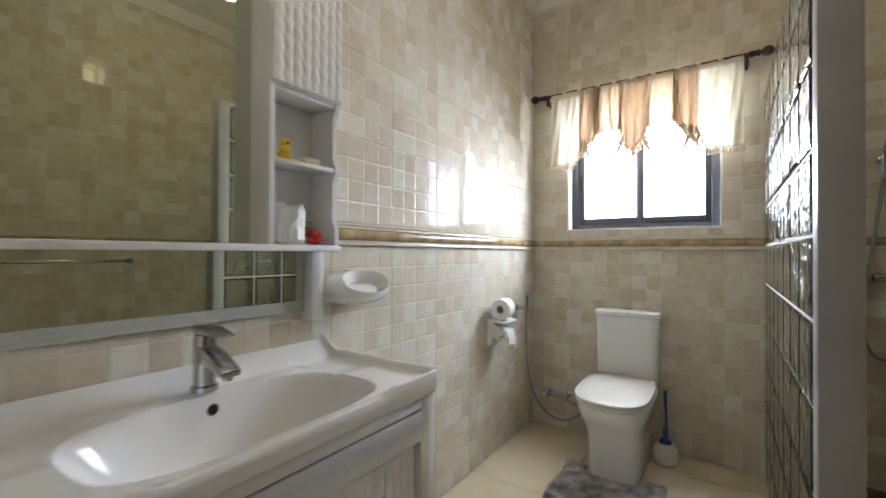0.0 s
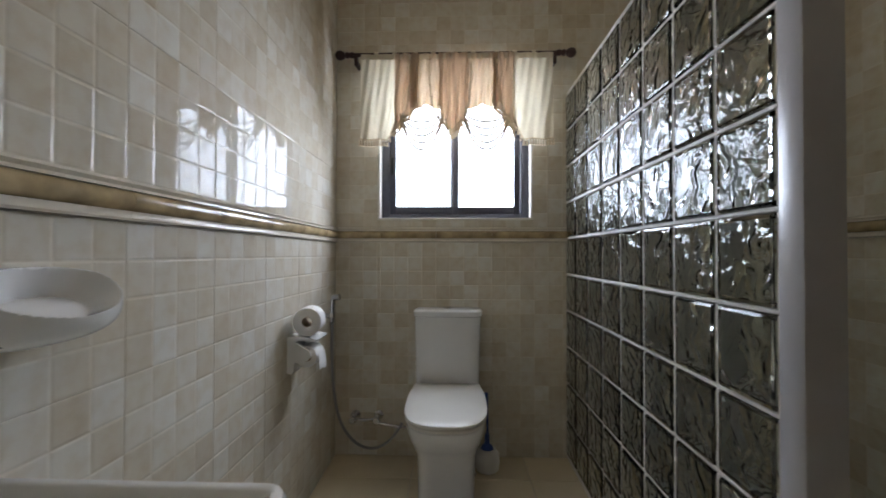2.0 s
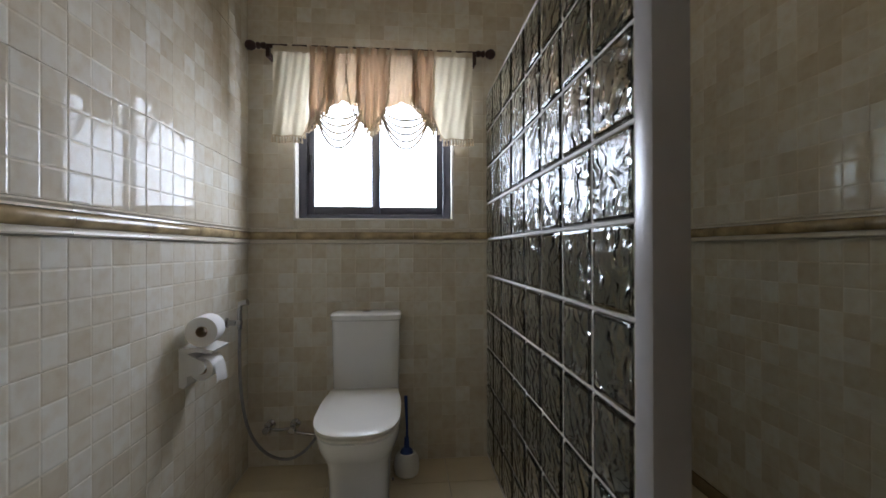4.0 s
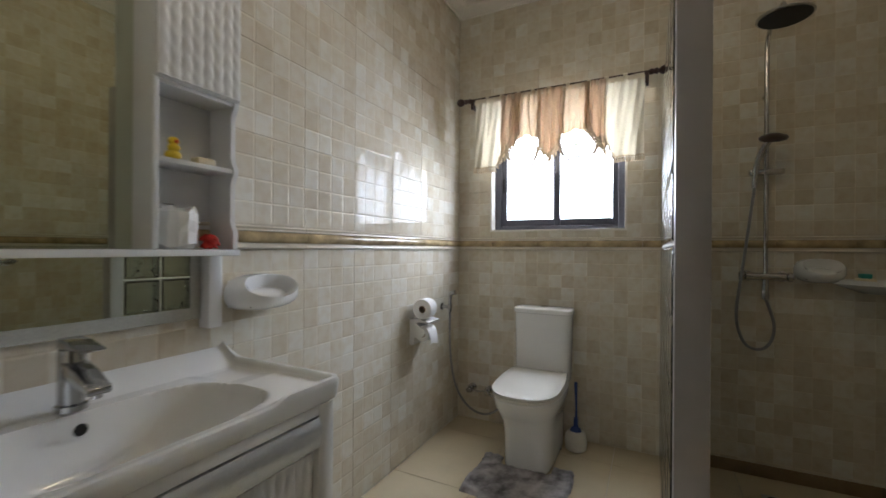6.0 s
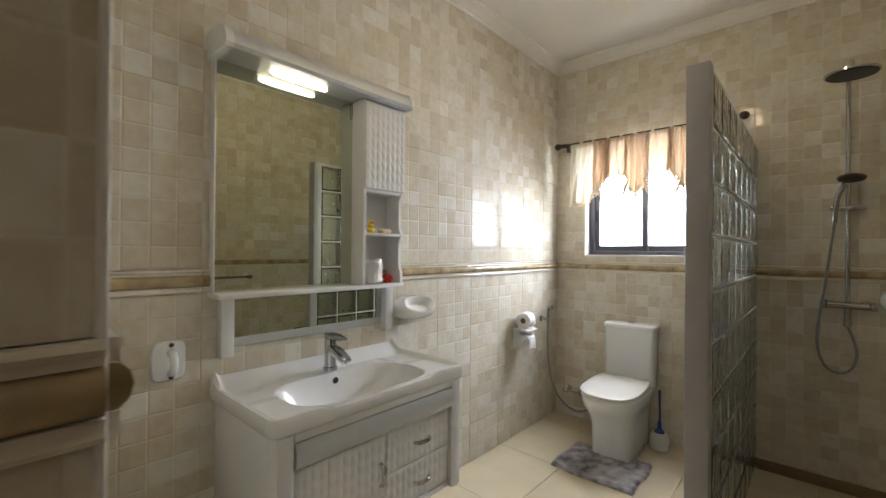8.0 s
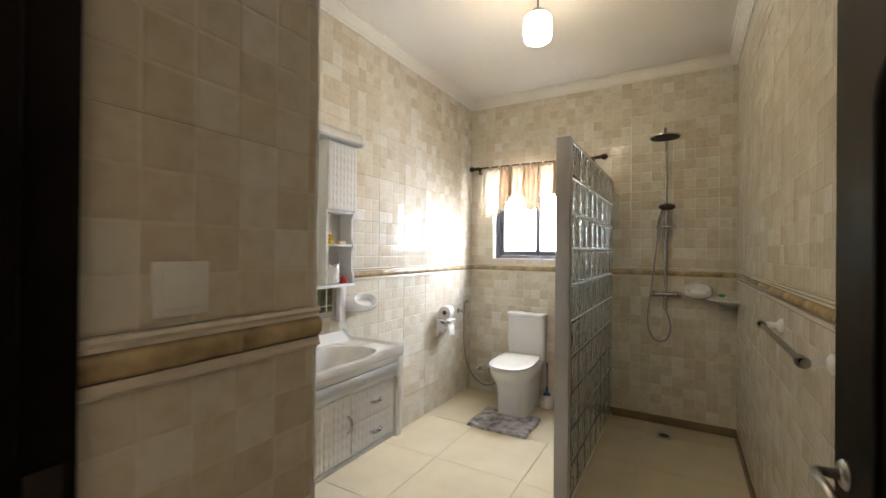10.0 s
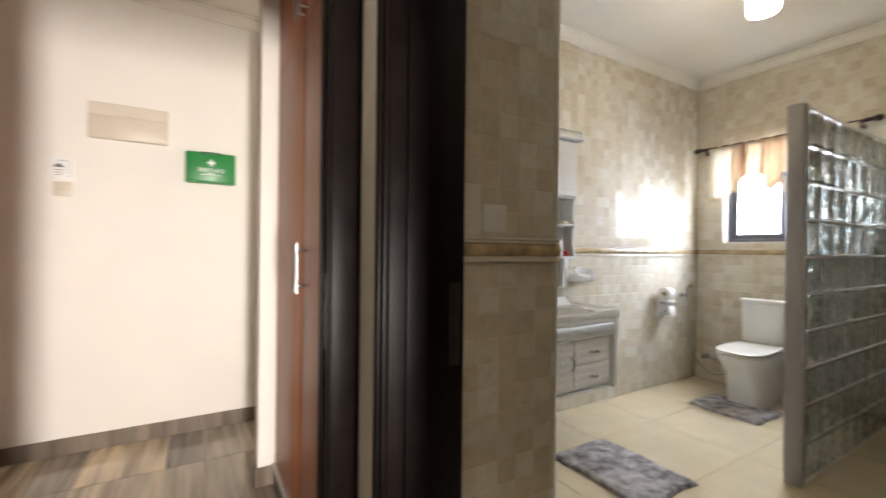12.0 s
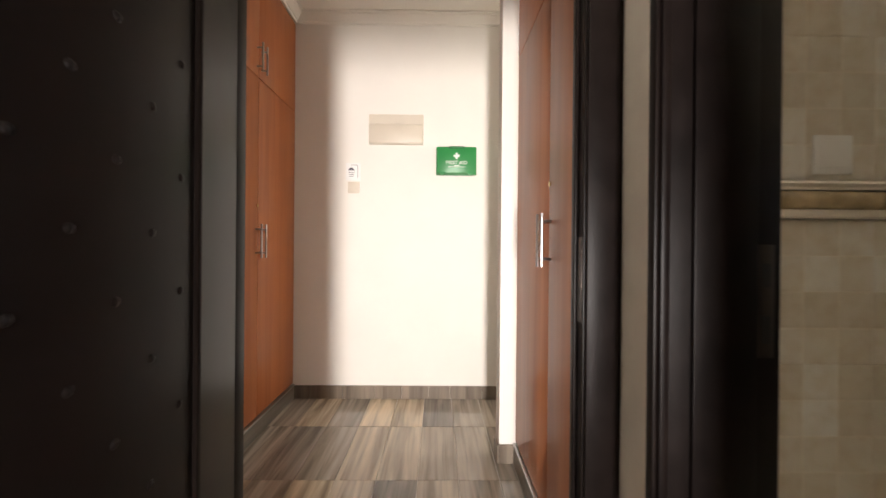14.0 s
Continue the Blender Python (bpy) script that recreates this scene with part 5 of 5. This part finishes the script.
def wardrobe(name_label, x0, x1, y, face, seams, top):
    """Fitted wardrobe; doors look along face (+1: +y, -1: -y)."""
    t = thing("fitted_wardrobe", (x0, y, 0), name_label, "wardrobe", "cherry fitted wardrobes")
    L = x1 - x0
    part("carcass", box((0.001, -face * 0.021, 0.10), (L - 0.001, -face * 0.55, top)), CHERRY, t, smooth=False)
    edges = [0] + seams + [L]
    for k in range(len(edges) - 1):
        a, b = edges[k] + 0.0015, edges[k + 1] - 0.0015
        left = k % 2 == 0
        for z0, z1, up in ((0.115, 2.125, False), (2.13, top - 0.002, True)):
            d = part("upper_door" if up else "door", box((a, -face * 0.02, z0), (b, 0, z1), 0.002), CHERRY, t)
            hx = (b - 0.03) if left else (a + 0.03)
            za, zb = (2.155, 2.325) if up else (1.06, 1.26)
            h = part("handle", tube([(hx, face * 0.035, za), (hx, face * 0.035, zb)], 0.006, 10), STEEL, d, "slim steel bar handle")
            for z in (za + 0.03, zb - 0.03):
                tube_ob = part("handle_foot", tube([(hx, 0, z), (hx, face * 0.035, z)], 0.005, 8), STEEL, d)
            if not up and not left:
                part("keyhole", lathe([(0.009, 0.0), (0.009, face * 0.004), (0.003, face * 0.005)], (hx - 0.015, 0, 1.37), 12, "Y"), BRASS, d, "small brass lock")
    part("plinth", box((0.0, face * 0.012, 0), (L, -face * 0.5, 0.095), 0.003), SKIRTWOOD, t, "wood-look tiled plinth")
    part("plinth_edge", box((0.0, face * 0.016, 0.0955), (L, -face * 0.02, 0.108), 0.003), STEEL, t, "metal edge strip")


SKIRTWOOD = wood("plinth_tile", (0.09, 0.075, 0.06), (0.22, 0.19, 0.15), 0.3, "X", 2.5)
wardrobe("cherry wood fitted wardrobe with slim steel handles", -1.668, -0.43, -2.80, 1, [0.62], HH - 0.08)
wardrobe("cherry wood fitted wardrobe with slim steel handles and lock", -0.743, 0.25, -1.314, -1, [0.62], HH - 0.002)


def skirting_tiles():
    s = thing("baseboard", (-1.67, 0, 0), "wood-look tiled skirting along the white wall", "skirting")
    s["kind"] = "structure"
    rnd = random.Random(9)
    y = -2.79
    while y < 0.9:
        w = rnd.choice((0.16, 0.2, 0.24, 0.12))
        part("skirting_tile", box((0.0005, y, 0), (0.011, min(y + w, 0.9) - 0.0015, 0.098), 0.0015, 1), PLANK_UP, s, smooth=False)
        y += w
    for a, b in (((0.811, -1.411, 0), (0.9355, -1.4005, 0.098)), ((0.9255, -1.40, 0), (0.936, -1.32, 0.098))):
        part("skirting_tile", box(a, b, 0.0015, 1), PLANK_UP, s, smooth=False)


PLANK_UP = wood("skirting_wood_tile", (0.09, 0.07, 0.05), (0.27, 0.22, 0.17), 0.3, "Z", 1.6)
skirting_tiles()


def words(text, size, at, turn, material, parent, name="lettering"):
    cu = bpy.data.curves.new("lettering", "FONT")
    cu.body, cu.size, cu.align_x, cu.extrude = text, size, "CENTER", 0.0004
    tmp = bpy.data.objects.new("lettering", cu)
    scene.collection.objects.link(tmp)
    me = bpy.data.meshes.new_from_object(tmp.evaluated_get(bpy.context.evaluated_depsgraph_get()))
    bpy.data.objects.remove(tmp)
    me.materials.clear()
    me.materials.append(material)
    ob = new(name, me)
    ob.parent = parent
    ob.matrix_basis = pose(*at, 90, 0, 90)
    return ob


def hall_wall_things():
    x = -1.67
    f = thing("fuse_box", (x, -2.045, 2.0), "beige plastic fuse box with closed flap on white wall", "fuse box")
    part("case", box((0.001, -0.20, -0.108), (0.05, 0.20, 0.108), 0.008), BEIGEPL, f)
    part("flap", box((0.0505, -0.195, -0.10), (0.058, 0.195, 0.028), 0.003), BEIGEPL, f)
    prof = [(-0.195, 0.1), (0.195, 0.1), (0.195, 0.033)] + [(0.035 * math.cos(a), 0.033 + 0.014 * math.sin(a)) for a in [math.pi * k / 10 for k in range(11)]] + [(-0.195, 0.033)]
    part("top_panel", prism(prof, 0.0505, 0.056, "X"), BEIGEPL, f)
    a = thing("first_aid_box", (x, -1.60, 1.765), "green plastic first aid box fixed to the wall", "first aid box")
    part("case", box((0.001, -0.145, -0.098), (0.10, 0.145, 0.10), 0.012), GREEN, a)
    part("seam_rib", box((0.045, -0.148, -0.101), (0.055, 0.148, 0.103), 0.004), GREEN, a)
    # Case isn't hollowed; a black block paints the shade round the handle.
    part("painted_handle_recess", box((0.06, -0.055, 0.085), (0.1012, 0.055, 0.1015), 0.002), BLACK, a, "black block standing for the shaded handle recess")
    part("handle", box((0.062, -0.048, 0.088), (0.104, 0.048, 0.098), 0.003), GREEN, a)
    for y in (-0.1, 0.1):
        part("latch", box((0.085, y - 0.018, -0.108), (0.102, y + 0.018, -0.085), 0.003), GREEN, a)
    bm = box((0.1003, -0.022, 0.012 + 0.012), (0.1014, 0.022, 0.026 + 0.012))
    add_box(bm, (0.1003, -0.007, 0.009), (0.1016, 0.007, 0.053))
    part("cross", bm, WHITEINK, a, "white cross", smooth=False)
    words("FIRST AID", 0.036, (0.1006, 0.0, -0.03), 90, WHITEINK, a)
    part("print_line", box((0.1003, -0.06, -0.05), (0.101, 0.06, -0.047)), WHITEINK, a, smooth=False)
    part("print_line", box((0.1003, -0.02, -0.043), (0.101, 0.02, -0.038)), WHITEINK, a, smooth=False)
    s = thing("wall_sign", (x, -2.365, 1.69), "small white sign with a grey shower drawing", "sign")
    part("card", box((0.001, -0.055, -0.065), (0.004, 0.055, 0.065), 0.001), WHITEINK, s)
    part("drawing", prism([(-0.04, 0.01), (0.012, 0.01), (-0.006, 0.03), (-0.022, 0.03)], 0.0042, 0.005, "X"), GREYINK, s, "grey shower head drawing", smooth=False)
    part("drawing", tube([(0.0048, -0.014, 0.03), (0.0048, -0.014, 0.05), (0.0048, 0.03, 0.05), (0.0048, 0.034, 0.04), (0.0048, 0.034, -0.05)], 0.0015, 5), GREYINK, s)
    for k in range(3):
        part("print_line", box((0.0042, -0.036 + 0.004 * k, -0.008 - 0.014 * k), (0.005, 0.01 - 0.004 * k, -0.004 - 0.014 * k)), GREYINK, s, smooth=False)
    w = thing("light_switch", (x, -2.36, 1.572), "white double light switch on white wall", "light switch", "light switches")
    part("plate", box((0.001, -0.043, -0.043), (0.009, 0.043, 0.043), 0.003), BEIGEPL, w)
    for a0, b0 in ((-0.03, -0.001), (0.001, 0.03)):
        part("rocker", box((0.0095, -0.03, a0), (0.0125, 0.03, b0), 0.0015), BEIGEPL, w)
    w = thing("light_switch", (XS, -0.865, 1.34), "white light switch on mosaic-look tiles", "light switch", "light switches")
    part("plate", box((0.001, -0.043, -0.043), (0.009, 0.043, 0.043), 0.003), PLASTIC, w)
    part("rocker", box((0.0095, -0.03, -0.03), (0.0125, 0.03, 0.03), 0.0015), PLASTIC, w)


hall_wall_things()


def ceiling_hatch():
    h = thing("ceiling_hatch", (-1.05, -2.25, HH), "white ceiling hatch with raised moulded rim", "hatch")
    for a, b in (((-0.32, -0.32), (0.32, -0.28)), ((-0.32, 0.28), (0.32, 0.32)), ((-0.32, -0.279), (-0.28, 0.279)), ((0.28, -0.279), (0.32, 0.279))):
        part("rim", box((*a, -0.018), (*b, -0.0005), 0.005), CEIL, h)
    part("panel", box((-0.279, -0.279, -0.006), (0.279, 0.279, -0.0005)), CEIL, h)


ceiling_hatch()

# ---- tiles ----
MESHES = {}


def tile_mesh(w, d, h, material, name, bevel=0.0007):
    """A tile w along x, h along z (or w by h flat when d is thickness along y), front towards -y, rim bevelled."""
    key = (name, round(w, 3), round(d, 4), round(h, 3))
    if key not in MESHES:
        me = bpy.data.meshes.new(name)
        b = bevel
        front = [(b, -d, b), (w - b, -d, b), (w - b, -d, h - b), (b, -d, h - b)]
        rim = [(0, -d + b, 0), (w, -d + b, 0), (w, -d + b, h), (0, -d + b, h)]
        back = [(0, 0, 0), (w, 0, 0), (w, 0, h), (0, 0, h)]
        vs = front + rim + back
        fs = [(0, 1, 2, 3)] + [(4 + i, 4 + (i + 1) % 4, (i + 1) % 4, i) for i in range(4)] + [(8 + i, 8 + (i + 1) % 4, 4 + (i + 1) % 4, 4 + i) for i in range(4)]
        me.from_pydata(vs, [], fs)
        me.materials.append(material)
        MESHES[key] = me
    return MESHES[key]


def minus(rects, hole):
    out = []
    for u0, v0, u1, v1 in rects:
        a, b, c, d = hole
        if c <= u0 or a >= u1 or d <= v0 or b >= v1:
            out.append((u0, v0, u1, v1))
            continue
        if a > u0:
            out.append((u0, v0, a, v1))
        if c < u1:
            out.append((c, v0, u1, v1))
        if b > v0:
            out.append((max(u0, a), v0, min(u1, c), b))
        if d < v1:
            out.append((max(u0, a), d, min(u1, c), v1))
    return out


def tile_wall(wall, x, y, turn, length, first, holes=(), top=H):
    """Mosaic-look tiles of 0.315 x 0.32 on a wall that runs from (x, y) along the turned x way, seen from its -y side."""
    J = 0.0003
    rows = [(1.197 - 0.32 * (k + 1), 1.197 - 0.32 * k) for k in range(4)] + [(1.283 + 0.32 * k, 1.283 + 0.32 * (k + 1)) for k in range(6)]
    m = pose(x, y, 0, 0, 0, turn)
    for z0, z1 in rows:
        z0, z1 = max(z0, 0.0), min(z1, top)
        if z1 - z0 < 0.01:
            continue
        u = first
        while u < length:
            a, b = max(u, 0), min(u + 0.315, length)
            if b - a > 0.012:
                rects = [(a, z0, b, z1)]
                for hole in holes:
                    rects = minus(rects, hole)
                for p, q, r, s in rects:
                    if r - p < 0.008 or s - q < 0.008:
                        continue
                    ob = new("tile", tile_mesh(r - p - 2 * J, T, s - q - 2 * J, TILE, "tile"))
                    ob.parent = wall
                    ob.matrix_basis = m @ pose(p + J, T, q + J)
            u += 0.315
    # border: listels above and below a half-round
    u = first
    while u < length:
        a, b = max(u, 0), min(u + 0.315, length)
        if b - a > 0.012:
            key = ("border", round(b - a, 3))
            for nm, prof, material in (("border_tile", [(0, 1.220), (-0.010, 1.2205), (-0.018, 1.228), (-0.021, 1.240), (-0.018, 1.252), (-0.010, 1.2595), (0, 1.26)], BORDER),
                                       ("listel", [(0, 1.198), (-0.011, 1.199), (-0.014, 1.204), (-0.010, 1.210), (-0.012, 1.2185), (0, 1.2195)], LISTEL),
                                       ("listel", [(0, 1.2605), (-0.012, 1.2615), (-0.010, 1.268), (-0.016, 1.275), (-0.012, 1.281), (0, 1.282)], LISTEL)):
                k2 = (nm, prof[0][1], round(b - a, 3))
                if k2 not in MESHES:
                    bm = prism([(py, pz) for py, pz in prof], 0.0006, b - a - 0.0006, "X")
                    bmesh.ops.recalc_face_normals(bm, faces=bm.faces)
                    me = bpy.data.meshes.new(nm)
                    bm.to_mesh(me)
                    bm.free()
                    me.materials.append(material)
                    for pf in me.polygons:
                        pf.use_smooth = True
                    me.set_sharp_from_angle(angle=radians(50))
                    MESHES[k2] = me
                ob = new(nm, MESHES[k2])
                ob.parent = wall
                ob.matrix_basis = m @ pose(a, 0.0, 0)
        u += 0.315


TOP = H - 0.07
tile_wall(WALL["W"], XW, YS, 90, YN - YS, -0.167, (), TOP)
tile_wall(WALL["N"], XW, YN, 0, XE - XW, -0.06, [(WX0 - XW, WZ0 - 0.002, WX1 - XW, WZ1), ], TOP)
tile_wall(WALL["E"], XE, YN, -90, YN - YD0, -0.1, (), TOP)
tile_wall(WALL["S"], XS, YS, 180, XS - XW, -0.1, (), TOP)
tile_wall(WALL["D"], XS, YD0, 90, YS - YD0, -0.08, (), TOP)


def floor_tiles():
    fl, fh = bpy.data.objects["floor"], bpy.data.objects["floor_hall"]
    J = 0.0015

    def lay(parent, x0, y0, x1, y1, material, name):
        w, h = x1 - x0 - 2 * J, y1 - y0 - 2 * J
        if w < 0.01 or h < 0.01:
            return
        ob = new(name, tile_mesh(w, 0.006, h, material, name, 0.0008))
        ob.parent = parent
        ob.matrix_basis = Matrix(((1, 0, 0, x0 + J), (0, 0, 1, y0 + J), (0, -1, 0, -0.006), (0, 0, 0, 1)))
    for i in range(-1, 4):
        for j in range(-5, 4):
            a, b = -0.235 + 0.6 * (i - 0), 1.205 + 0.6 * (j - 1)
            for rect in minus([(max(a, XW), max(b, YD1), min(a + 0.6, XE), min(b + 0.6, YN))], (XW - 1, YD1 - 1, XS, YS)):
                if rect[2] > rect[0] and rect[3] > rect[1]:
                    lay(fl, *rect, FLOOR, "floor_tile")
    # wood-look tiles, long along x, in offset rows
    rnd = random.Random(5)
    y = -2.82
    while y < -1.25:
        x = -1.79
        while x < 2.6:
            lay(fh, max(x, -1.67), y, min(x + 0.605, 2.6), min(y + 0.2, -1.2465), PLANK, "plank_tile")
            x += 0.605
        y += 0.2
    for (a, b, c, d) in ((2.6, -5.0, 5.05, -1.246), (0.33, -5.0, 2.6, -2.82), (-1.67, -1.2465, -0.86, 1.05)):
        lay(fh, a, b, c, d, PLANK, "plank_tile")
    # brown skirting in the shower
    s = thing("baseboard", (0, 0, 0), "brown tiled skirting round the shower", "skirting")
    s["kind"] = "structure"
    part("skirting", box((PX1 + 0.002, YN - 0.012, 0), (XE - 0.0125, YN - 0.0005, 0.065), 0.002), SKIRT, s)
    part("skirting", box((XE - 0.012, YD0, 0), (XE - 0.0005, YN - 0.0005, 0.065), 0.002), SKIRT, s)


floor_tiles()
